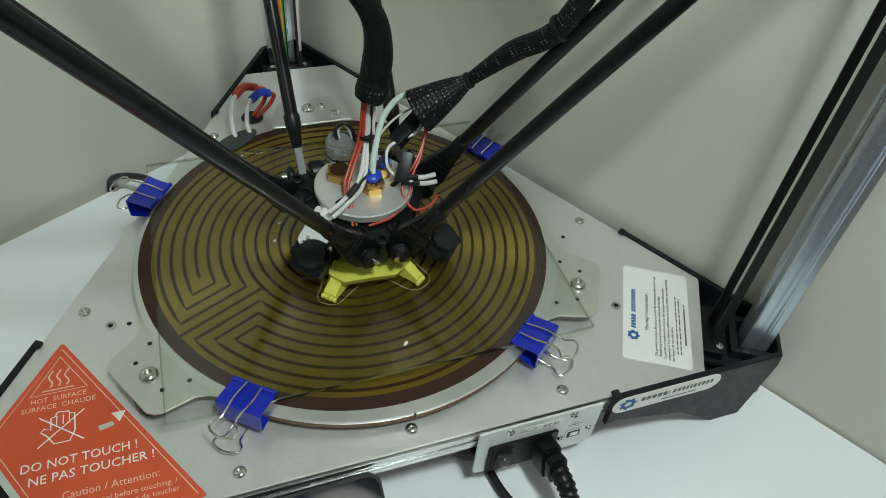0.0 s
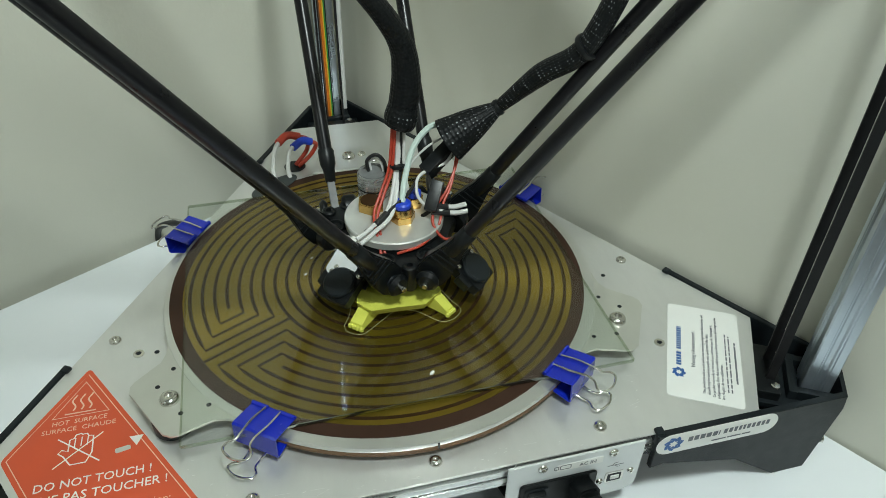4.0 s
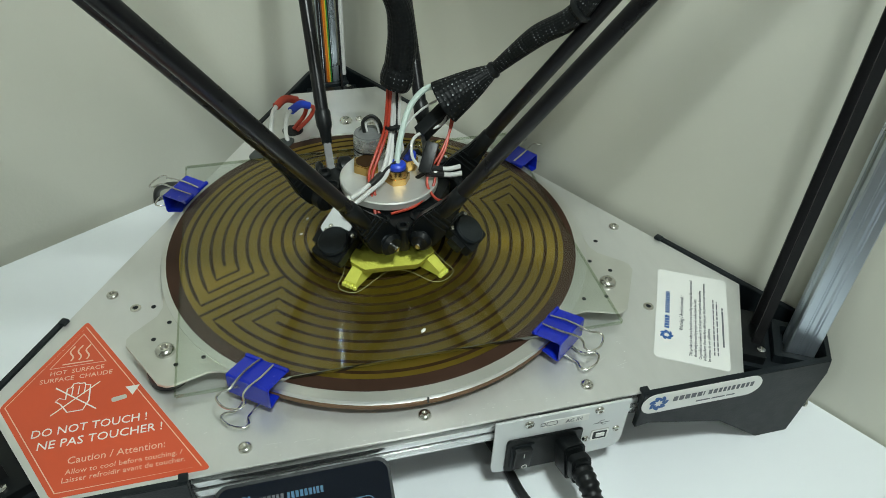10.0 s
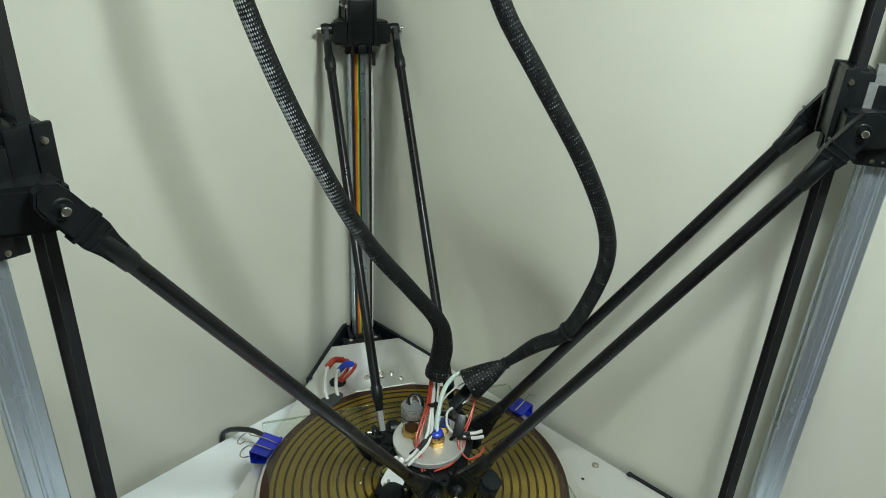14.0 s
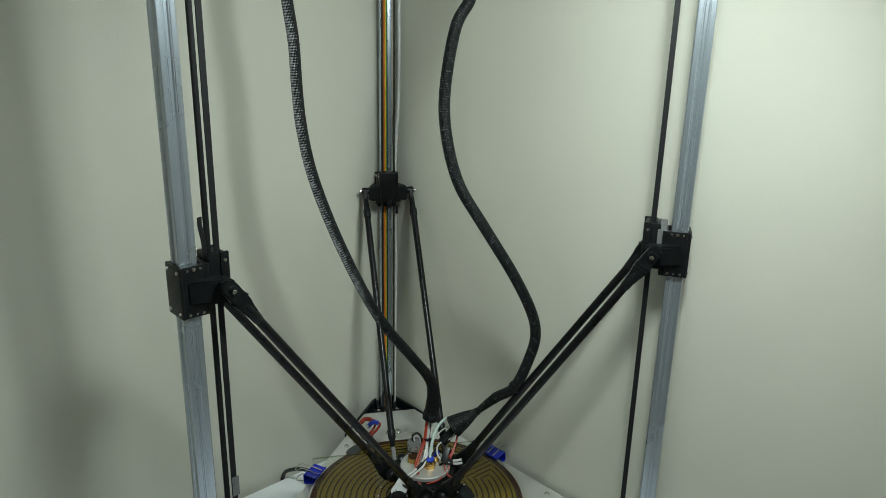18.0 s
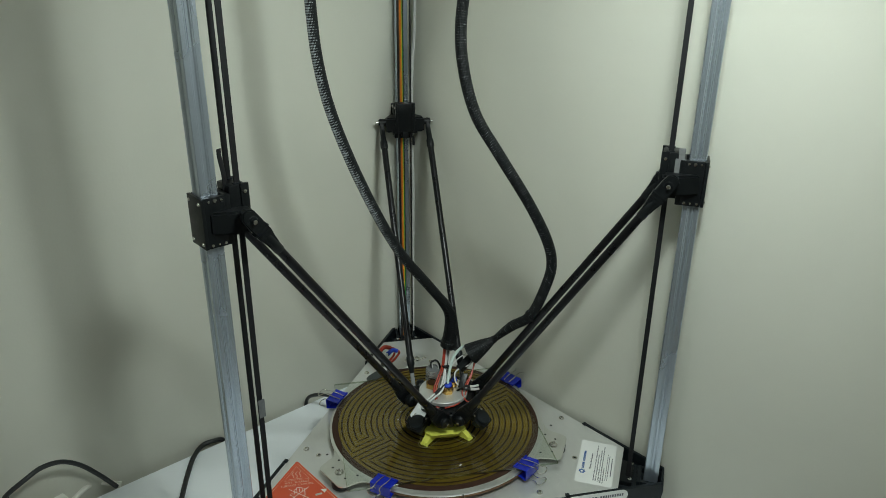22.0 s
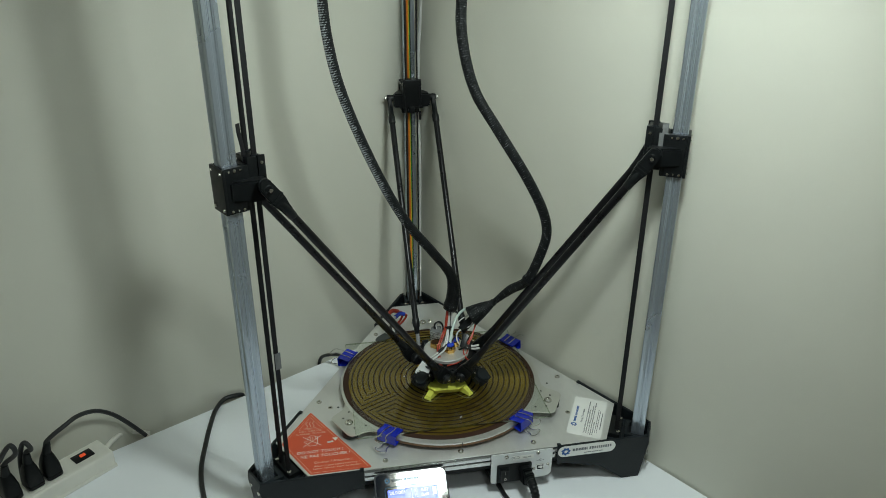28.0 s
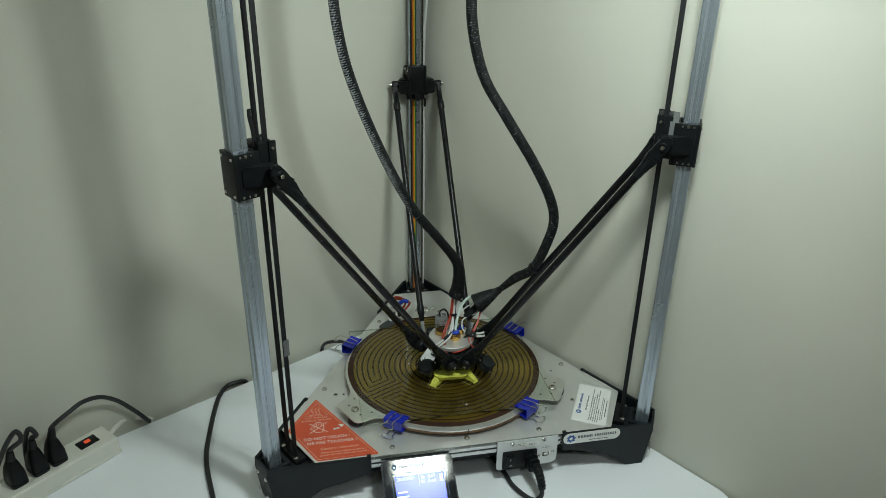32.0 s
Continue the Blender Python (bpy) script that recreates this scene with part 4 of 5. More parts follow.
for x, y, r in ((-0.0250, 0.0225, 0.0035), (0.0255, 0.0235, 0.0035), (0.0195, -0.0065, 0.0026), (0.0420, -0.0010, 0.0026)):
    part("panel_screw", dome_screw(bm_new(), PAN @ Matrix.Translation((x, y, 0.0016)), r, 0.0020), "steel", panel)

# mains plug and its cord
plug = thing("mains_plug", "black mains plug pushed into the inlet, with its cord hanging", "plug", (0.098, -0.20, TABLE))
P0, P1 = Vector((0.0965, -0.1965, -0.0390)), Vector((0.0990, -0.2200, -0.0320))
pb = bm_new()
m = along(P0, P1)
prism(pb, rounded(0.0165, 0.0270, 0.004, 4), 0.0, 0.016, m, 0.0015)
prism(pb, rounded(0.0150, 0.0200, 0.004, 4), 0.016, 0.026, m, 0.002)
part("plug_body", pb, "plastic", plug)
boot = [(0.0988, -0.2185, -0.0330), (0.0995, -0.2310, -0.0330), (0.1010, -0.2410, -0.0420), (0.1020, -0.2460, -0.0540)]
part("strain_relief", sweep(bm_new(), boot, lambda t: 0.0070 - 0.0018 * t + 0.0009 * (1 if int(t * 16) % 2 else 0), 14, 10), "plastic", plug, "ribbed rubber sleeve")
part("cord", sweep(bm_new(), [(0.1018, -0.2450, -0.0520), (0.1010, -0.2480, -0.0640), (0.0930, -0.2470, -0.0735), (0.0800, -0.2350, -0.0742), (0.0670, -0.2080, -0.0742), (0.0600, -0.1700, -0.0742), (0.0400, -0.0900, -0.0742)], 0.0037, 12), "cord", plug)

# ---- control screen in front of the deck ----
LCD = Matrix.Translation((-0.0825, -0.1979, -0.0036)) @ pose(0, 0, 0, 0, 0, 1.8) @ pose(0, 0, 0, 33.1, 0, 0) @ pose(0, 0, 0, 0, 0, -1.4) @ Matrix.Translation((0, -0.0475, 0))
screen = thing("control_screen", "black control box with a lit blue display, leaning on the deck", "control panel", (-0.08, -0.26, TABLE))
part("housing", prism(bm_new(), rounded(0.1078, 0.0950, 0.0085, 6), -0.012, 0.0, LCD, 0.0012), "black", screen)
foot = bm_new()
for x in (-0.036, 0.036):
    box(foot, (0.008, 0.030, 0.038), (-0.0822 + x, -0.2300, TABLE + 0.0190), None, 0.001)
part("stand", foot, "black", screen)
part("front_film", prism(bm_new(), rounded(0.1040, 0.0910, 0.0075, 6), 0.0, 0.0004, LCD), "gloss", screen, "glossy dark front film")
outline("film_border", rounded(0.0810, 0.0490, 0.004, 4, 0.0006, 0.0010), 0.0007, 0.00055, "screen_blue", screen, LCD)
disp = part("display", prism(bm_new(), rounded(0.0734, 0.0413, 0.001, 2, 0.0006, 0.0010), 0.0004, 0.0006, LCD), "lcd", screen, "lit blue display with pale digits")
swirl(-0.0350, 0.0350, 0.0040, 0.0006, "screen_blue", screen, LCD)
bars("screen_mark", -0.0280, -0.0130, 0.0350, 0.0040, "screen_grey", screen, LCD @ Matrix.Translation((0, 0, 0.0002)), 4, 0.0007, (0.0018, 0.0024))
bars("screen_mark", -0.0110, 0.0110, 0.0350, 0.0040, "screen_blue", screen, LCD @ Matrix.Translation((0, 0, 0.0002)), 5, 0.0007, (0.0013, 0.0021))
for body, x, y in (("20.0/203\u00b0", -0.0335, 0.0145), ("X:", 0.0020, 0.0145), ("9.87", 0.0125, 0.0145), ("Y:", 0.0020, 0.0075), ("0.49", 0.0125, 0.0075)):
    letters("digits", body, 0.0068, "lcd_text", disp, LCD @ Matrix.Translation((x, y, 0.0008)))
part("level_bar", box(bm_new(), (0.0055, 0.0115, 0.0002), (0.0325, 0.0135, 0.0008), LCD), "lcd_text", disp)
part("divider", box(bm_new(), (0.0006, 0.0170, 0.0002), (-0.0005, 0.0125, 0.0008), LCD), "lcd_text", disp)
for i, y in enumerate((-0.0020, -0.0085, -0.0150)):
    part("digit_row", box(bm_new(), (0.0140 + 0.004 * (i % 2), 0.0026, 0.0002), (-0.0265, y, 0.0008), LCD), "lcd_text", disp)
part("knob", lathe(bm_new(), [(0.0075, 0), (0.0075, 0.009), (0.0065, 0.011), (0.0, 0.011)], LCD @ Matrix.Translation((0.040, -0.0345, 0.0004)), 24), "alu", screen, "round metal knob")

# ---- binder clips ----
def binder_clip():
    c = thing("binder_clip", "blue binder clip with wire handles gripping the bed's edge", "binder clip", (0, 0, 0), "clips round the bed")
    W = 0.033
    body = bm_new()
    # folded spring steel, open towards -x; (x, z) outline of the shell
    prof = [(-0.0120, 0.0050), (-0.0095, 0.0056), (0.0100, 0.0092), (0.0116, 0.0083), (0.0122, -0.0076), (0.0106, -0.0087), (-0.0110, -0.0046)]
    inner = [(x - 0.0008 * (1 if x > 0.011 else 0), z * 0.90) for x, z in prof]
    loop = prof + inner[::-1]
    prism(body, loop, -W / 2, W / 2, Matrix(((1, 0, 0, 0), (0, 0, -1, 0), (0, 1, 0, 0), (0, 0, 0, 1))), 0)
    for z in (0.0060, -0.0056):
        for y in (-0.0105, 0.0105):
            rod(body, (-0.0105, y - 0.006, z), (-0.0105, y + 0.006, z), 0.0015, 10)
    part("shell", body, "clip", c)
    for s in (1, -1):
        z0 = 0.0066 * s
        h = [(-0.0105, -0.0055, z0), (0.004, -0.0062, 0.0098 * s), (0.016, -0.0050, 0.0118 * s), (0.022, -0.0055, 0.0112 * s), (0.0265, -0.0095, 0.0100 * s), (0.0310, -0.0085, 0.0095 * s), (0.0335, 0.0, 0.0090 * s), (0.0310, 0.0085, 0.0095 * s), (0.0265, 0.0095, 0.0100 * s), (0.022, 0.0055, 0.0112 * s), (0.016, 0.0050, 0.0118 * s), (0.004, 0.0062, 0.0098 * s), (-0.0105, 0.0055, z0)]
        part("handle", sweep(bm_new(), h, 0.0008, 8, 5), "steel", c, "bent steel wire handle")
    return c


clip = binder_clip()
CLIPS = ((-0.1035, -0.1345, 232, 0), (0.1065, -0.1370, 308, 0), (-0.1545, 0.0905, 146, 4), (0.1500, 0.0880, 32, -3))
for i, (x, y, a, tilt) in enumerate(CLIPS):
    m = pose(x, y, BED + 0.0005, 0, tilt, a)
    if i == 0:
        clip.matrix_basis = m
    else:
        copy_thing(clip, m)

part("rim_seam", box(bm_new(), (0.0012, 0.0020, 0.0050), (0.003, -0.1726, BED - 0.003), None), "black", bed)
for x, y, r in ((0.012, -0.118, 0.0016), (-0.062, 0.010, 0.0011), (-0.055, 0.030, 0.0010), (0.118, -0.128, 0.0014)):
    crumb = thing("plastic_crumb", "tiny pale yellow plastic crumb on the glass", "crumb", (x, y, BED + 0.0044), "crumbs on the glass")
    part("flake", lathe(bm_new(), [(r, 0), (r * 0.9, r * 0.5), (r * 0.3, r * 0.8), (0.0, r * 0.8)], pose(x, y, BED + 0.0044, 0, 0, 40) @ Matrix.Diagonal((1.6, 0.8, 1, 1)), 7), "white", crumb)

# ---- yellow print in progress ----
PZ = BED + 0.0045
model = thing("printed_model", "yellow plastic print, half finished, on the glass", "3d print", (0, -0.03, PZ))
pm = bm_new()


def hull(bm, pts):
    vs = [bm.verts.new(p) for p in pts]
    r = bmesh.ops.convex_hull(bm, input=vs)
    bmesh.ops.delete(bm, geom=[v for v in vs if not v.link_faces], context="VERTS")


TOP = 0.0145
rim = [(-0.0292, -0.0499), (-0.0200, -0.0612), (0.0000, -0.0618), (0.0203, -0.0633), (0.0357, -0.0509), (0.0326, -0.0303), (0.0325, 0.0040), (0.0240, 0.0150), (-0.0140, 0.0150), (-0.0245, 0.0030), (-0.0250, -0.0262)]
# the body widens from its belly up to the flat top layer
low = [pm.verts.new((0.003 + (x - 0.003) * 0.80, -0.024 + (y + 0.024) * 0.66, PZ)) for x, y in rim]
mid = [pm.verts.new((0.003 + (x - 0.003) * 0.97, -0.024 + (y + 0.024) * 0.93, PZ + TOP * 0.55)) for x, y in rim]
high = [pm.verts.new((x, y, PZ + TOP)) for x, y in rim]
for r0, r1 in ((low, mid), (mid, high)):
    for i in range(len(rim)):
        k = (i + 1) % len(rim)
        pm.faces.new((r0[i], r0[k], r1[k], r1[i]))
pm.faces.new(high)
pm.faces.new(low[::-1])
bmesh.ops.recalc_face_normals(pm, faces=pm.faces[:])
body = part("body", pm, "yellow", model)
for tips, inner, outer, knee in ((((-0.0365, -0.0580), (-0.0285, -0.0655)), (-0.0110, -0.0480), (-0.0280, -0.0400), (-0.0185, -0.0500)),
                                 (((0.0435, -0.0600), (0.0370, -0.0650)), (0.0220, -0.0470), (0.0390, -0.0390), (0.0270, -0.0500)),
                                 (((0.0430, 0.0190), (0.0350, 0.0240)), (0.0200, 0.0070), (0.0370, 0.0000), (0.0260, 0.0080)),
                                 (((-0.0350, 0.0190), (-0.0270, 0.0240)), (-0.0110, 0.0070), (-0.0270, 0.0000), (-0.0170, 0.0080))):
    leg = bm_new()
    (ax, ay), (bx, by) = tips
    hull(leg, [(ax, ay, PZ), (bx, by, PZ), (*inner, PZ), (*outer, PZ), (ax * 0.95 + knee[0] * 0.05, ay * 0.95 + knee[1] * 0.05, PZ + 0.0045), (bx * 0.95 + knee[0] * 0.05, by * 0.95 + knee[1] * 0.05, PZ + 0.0045), (knee[0] * 0.6 + inner[0] * 0.4, knee[1] * 0.6 + inner[1] * 0.4, PZ + 0.0138), (knee[0] * 0.5 + outer[0] * 0.5, knee[1] * 0.5 + outer[1] * 0.5, PZ + 0.0138)])
    part("foot", leg, "yellow", model)
    for k in range(4):
        q = (k + 0.2) / 3.4
        part("claw", lathe(bm_new(), [(0.0019, 0), (0.0017, 0.0022), (0.0, 0.0036)], Matrix.Translation((ax + (bx - ax) * q, ay + (by - ay) * q, PZ)), 8), "yellow", model)
skirt = [(-0.0405, -0.0570), (-0.0390, -0.0640), (-0.0280, -0.0690), (-0.0120, -0.0580), (0.0000, -0.0505), (0.0150, -0.0540), (0.0300, -0.0690), (0.0410, -0.0690), (0.0490, -0.0600), (0.0440, -0.0470), (0.0380, -0.0250), (0.0390, 0.0000), (0.0480, 0.0190), (0.0380, 0.0280), (0.0040, 0.0180), (-0.0290, 0.0280), (-0.0400, 0.0190), (-0.0310, 0.0000), (-0.0310, -0.0280), (-0.0350, -0.0460)]
sk = smooth_line([(x, y, PZ + 0.0003) for x, y in skirt + skirt[:1]], 5)
part("skirt_line", sweep(bm_new(), sk, 0.00026, 6, 0), "skirt", model, "thin outline of extruded plastic")

# ---- print head ----
def at_head(x, y, z):
    return Vector((HEAD.x + x, HEAD.y + y, HEAD.z + z))


def hm(x, y, z, rx=0, ry=0, rz=0):
    return Matrix.Translation(at_head(x, y, z)) @ pose(0, 0, 0, rx, ry, rz)


lip = bm_new()
lathe(lip, [(0.0325, 0.006), (0.0375, 0.0065), (0.0375, 0.0118), (0.0335, 0.012)], HM, 36)
part("head_collar", lip, "plastic", effector)
nut = [(0.0100 * math.cos(radians(60 * k)), 0.0100 * math.sin(radians(60 * k))) for k in range(6)]
fit_a = part("brass_fitting", prism(bm_new(), nut, 0.016, 0.023, hm(0.005, -0.008, 0), 0.0005), "brass", effector, "hexagonal brass fitting")
part("fitting_top", lathe(bm_new(), [(0.0088, 0.023), (0.0088, 0.025), (0.0080, 0.0285), (0.0, 0.0285)], hm(0.005, -0.008, 0), 20), "brass", fit_a)
part("fitting_collar", lathe(bm_new(), [(0.0066, 0.0285), (0.0070, 0.029), (0.0070, 0.0318), (0.0055, 0.0330), (0.0, 0.0330)], hm(0.005, -0.008, 0), 20), "wire_blue", fit_a, "blue release collar")
nut3 = [(0.0072 * math.cos(radians(60 * k)), 0.0072 * math.sin(radians(60 * k))) for k in range(6)]
fit_b = part("brass_fitting", prism(bm_new(), nut3, 0.017, 0.026, hm(0.018, 0.008, 0), 0.0004), "brass", effector, "hexagonal brass fitting")
part("fitting_collar", lathe(bm_new(), [(0.0052, 0.026), (0.0056, 0.0265), (0.0056, 0.0300), (0.0044, 0.0310), (0.0, 0.0310)], hm(0.018, 0.008, 0), 16), "wire_blue", fit_b, "blue release collar")
nut2 = [(0.0108 * math.cos(radians(60 * k + 20)), 0.0108 * math.sin(radians(60 * k + 20))) for k in range(6)]
socket = part("brass_socket", prism(bm_new(), nut2, 0.016, 0.0245, hm(-0.016, 0.012, 0), 0.0005), "brass", effector, "empty brass socket")
part("socket_bore", lathe(bm_new(), [(0.0080, 0.0245), (0.0080, 0.0248), (0.0, 0.0247)], hm(-0.016, 0.012, 0), 24), "trace", socket)
motor = part("sensor_can", lathe(bm_new(), [(0.0128, 0.010), (0.0128, 0.024), (0.0120, 0.0245), (0.0120, 0.0255), (0.0128, 0.026), (0.0128, 0.036), (0.0120, 0.0375), (0.0, 0.0375)], hm(-0.010, 0.032, 0), 28), "can", effector, "small round silver can")
part("seam", lathe(bm_new(), [(0.0121, 0.0243), (0.0129, 0.0246), (0.0129, 0.0256), (0.0121, 0.0259)], hm(-0.010, 0.032, 0), 28), "plastic", motor, "dark seam")
part("top_ring", lathe(bm_new(), [(0.0118, 0.0376), (0.0116, 0.0384), (0.0088, 0.0384), (0.0086, 0.0374)], hm(-0.010, 0.032, 0), 28), "tag", motor, "dark top ring")
part("can_loop", sweep(bm_new(), [at_head(-0.0130, 0.0340, 0.0360), at_head(-0.0140, 0.0340, 0.0470), at_head(-0.0070, 0.0330, 0.0520), at_head(-0.0010, 0.0310, 0.0460), at_head(0.0000, 0.0260, 0.0340)], 0.0015, 8), "wire_black", motor)
part("can_loop", sweep(bm_new(), [at_head(-0.0110, 0.0350, 0.0360), at_head(-0.0115, 0.0360, 0.0440), at_head(-0.0070, 0.0350, 0.0490), at_head(-0.0030, 0.0330, 0.0440), at_head(-0.0010, 0.0280, 0.0320)], 0.0011, 8), "wire_white", motor)
for x, y in ((-0.022, -0.016), (0.024, -0.006), (0.018, 0.020)):
    part("plate_slot", prism(bm_new(), rounded(0.010, 0.004, 0.0019, 4), 0.0160, 0.0163, hm(x, y, 0.0010, 0, 0, 35)), "plastic", effector)


def blower(x, y, z, yaw, tilt):
    """A small square cooling fan on an angled metal arm."""
    m = hm(x, y, z) @ pose(0, 0, 0, 0, 0, yaw) @ pose(0, 0, 0, 0, tilt, 0)
    b = bm_new()
    prism(b, rounded(0.0275, 0.0275, 0.003, 4), -0.005, 0.004, m, 0.0008)
    prism(b, rounded(0.012, 0.006, 0.001, 2, 0.0, -0.0155), -0.0035, 0.0035, m)
    fan = part("cooling_fan", b, "plastic", effector, "small black cooling fan")
    part("fan_hub", lathe(bm_new(), [(0.0124, 0.004), (0.0124, 0.0066), (0.0112, 0.0080), (0.0, 0.0086)], m, 28), "black", fan)
    arm_m = bm_new()
    box(arm_m, (0.016, 0.020, 0.0016), (-0.014, 0.006, -0.005), m, 0.0004)
    box(arm_m, (0.0016, 0.020, 0.016), (-0.021, 0.006, 0.002), m, 0.0004)
    part("fan_mount", arm_m, "plastic", fan, "bent metal mount")
    for y2 in (-0.0105, 0.0105):
        part("screw", dome_screw(bm_new(), m @ Matrix.Translation((-0.0105, y2, 0.004)), 0.0021, 0.0016), "steel", fan)


blower(-0.049, -0.041, -0.013, 222, 27)
blower(0.051, -0.046, -0.014, 318, 36)
wing = bm_new()
WM = hm(-0.042, -0.026, -0.001, 0, 0, 228) @ pose(0, 0, 0, 0, 30, 0)
prism(wing, round_poly([(-0.019, -0.010), (0.012, -0.013), (0.019, -0.002), (0.008, 0.011), (-0.017, 0.010)], 0.003), -0.0008, 0.0008, WM, 0.0003)
fan_plate = part("fan_plate", wing, "panel", effector, "bare aluminium plate between head and fan")
part("glue_blob", lathe(bm_new(), [(0.0062, 0), (0.0072, 0.002), (0.0055, 0.0055), (0.002, 0.007), (0.0, 0.0072)], WM @ Matrix.Translation((-0.014, 0.002, 0.0008)) @ Matrix.Diagonal((1.15, 0.8, 1, 1)), 14), "white", effector, "white blob of glue")
for x, y in ((-0.004, 0.006), (0.013, -0.006)):
    part("screw", dome_screw(bm_new(), WM @ Matrix.Translation((x, y, 0.0008)), 0.0026, 0.0020), "steel", fan_plate)
blower(0.000, 0.060, -0.012, 90, 42)
nozzle = bm_new()
lathe(nozzle, [(0.0006, PZ + 0.0145 - HEAD.z), (0.004, -0.004), (0.010, -0.003), (0.010, 0.010)], HM, 20)
part("nozzle", nozzle, "brass", effector)


def wire(pts, r, material, name="wire", label="", parent=None, steps=8):
    return part(name, sweep(bm_new(), [at_head(*p) for p in pts], r, 8, steps), material, parent or effector, label)


# the loose wires between the sleeves and the head
wire([(0.004, 0.015, 0.094), (0.002, 0.014, 0.070), (-0.001, 0.012, 0.050), (-0.010, 0.003, 0.034), (-0.017, -0.008, 0.024), (-0.018, -0.026, 0.016), (-0.017, -0.036, 0.006)], 0.0012, "wire_red")
wire([(0.006, 0.014, 0.094), (0.004, 0.013, 0.070), (0.001, 0.010, 0.050), (-0.008, 0.000, 0.034), (-0.015, -0.012, 0.024), (-0.015, -0.028, 0.014), (-0.014, -0.037, 0.005)], 0.0012, "wire_red")
wire([(0.008, 0.016, 0.094), (0.007, 0.015, 0.070), (0.004, 0.010, 0.048), (-0.006, -0.010, 0.030), (-0.022, -0.024, 0.024), (-0.034, -0.030, 0.020)], 0.0017, "wire_white")
wire([(0.007, 0.018, 0.094), (0.008, 0.016, 0.070), (0.006, 0.010, 0.046), (-0.004, -0.014, 0.028), (-0.020, -0.027, 0.022), (-0.032, -0.034, 0.018)], 0.0017, "wire_white")
wire([(0.010, 0.017, 0.094), (0.010, 0.016, 0.075), (0.009, 0.013, 0.054), (0.004, 0.002, 0.036)], 0.0013, "wire_black")
wire([(0.012, 0.015, 0.094), (0.012, 0.014, 0.075), (0.011, 0.012, 0.054), (0.013, 0.008, 0.032)], 0.0012, "wire_white")
wire([(0.036, 0.014, 0.050), (0.026, 0.010, 0.046), (0.010, -0.004, 0.036), (-0.004, -0.012, 0.030), (-0.012, -0.018, 0.025)], 0.0014, "wire_black")
wire([(0.056, 0.018, 0.068), (0.050, 0.006, 0.050), (0.044, -0.004, 0.038), (0.036, -0.012, 0.028), (0.030, -0.022, 0.016), (0.014, -0.036, 0.011), (-0.006, -0.040, 0.009)], 0.0011, "wire_red")
wire([(0.058, 0.020, 0.070), (0.052, 0.008, 0.052), (0.040, -0.006, 0.036), (0.030, -0.012, 0.026), (0.026, -0.022, 0.018), (0.032, -0.034, 0.012), (0.044, -0.034, 0.014), (0.052, -0.028, 0.018)], 0.0011, "wire_red")
wire([(0.052, 0.022, 0.072), (0.046, 0.010, 0.054), (0.030, 0.006, 0.050), (0.020, 0.004, 0.044), (0.018, -0.004, 0.034), (0.024, -0.010, 0.026)], 0.0013, "wire_white")
wire([(0.048, 0.020, 0.070), (0.030, 0.018, 0.062), (0.016, 0.014, 0.050), (0.012, 0.010, 0.036)], 0.0009, "wire_white")
wire([(0.032, -0.012, 0.027), (0.044, -0.014, 0.026), (0.054, -0.014, 0.027)], 0.0019, "wire_white")
wire([(0.032, -0.016, 0.025), (0.044, -0.018, 0.023), (0.054, -0.019, 0.024)], 0.0019, "wire_white")
wire([(0.026, -0.011, 0.027), (0.040, -0.0135, 0.0262)], 0.0025, "wire_black")
wire([(0.026, -0.015, 0.025), (0.040, -0.0175, 0.0232)], 0.0025, "wire_black")
wire([(0.046, 0.022, 0.078), (0.034, 0.024, 0.076), (0.020, 0.018, 0.064), (0.010, 0.004, 0.046), (0.005, -0.008, 0.032)], 0.0024, "tube", "feed_tube", "milky plastic filament tube")
part("ferrule", sweep(bm_new(), [at_head(-0.008, -0.014, 0.028), at_head(-0.018, -0.022, 0.0245)], 0.0028, 10, 3), "wire_black", effector)
part("connector", box(bm_new(), (0.011, 0.034, 0.011), (0, 0, 0), hm(0.040, 0.014, 0.054, 28, 10, -58), 0.001), "plastic", effector, "black wire connector")
part("connector", box(bm_new(), (0.010, 0.024, 0.011), (0, 0, 0), hm(0.030, -0.008, 0.034, 48, 10, -25), 0.001), "plastic", effector, "black wire connector")
part("cable_tie", lathe(bm_new(), [(0.0062, -0.0012), (0.0066, 0.0), (0.0062, 0.0012)], hm(0.006, 0.013, 0.053), 16), "plastic", effector)

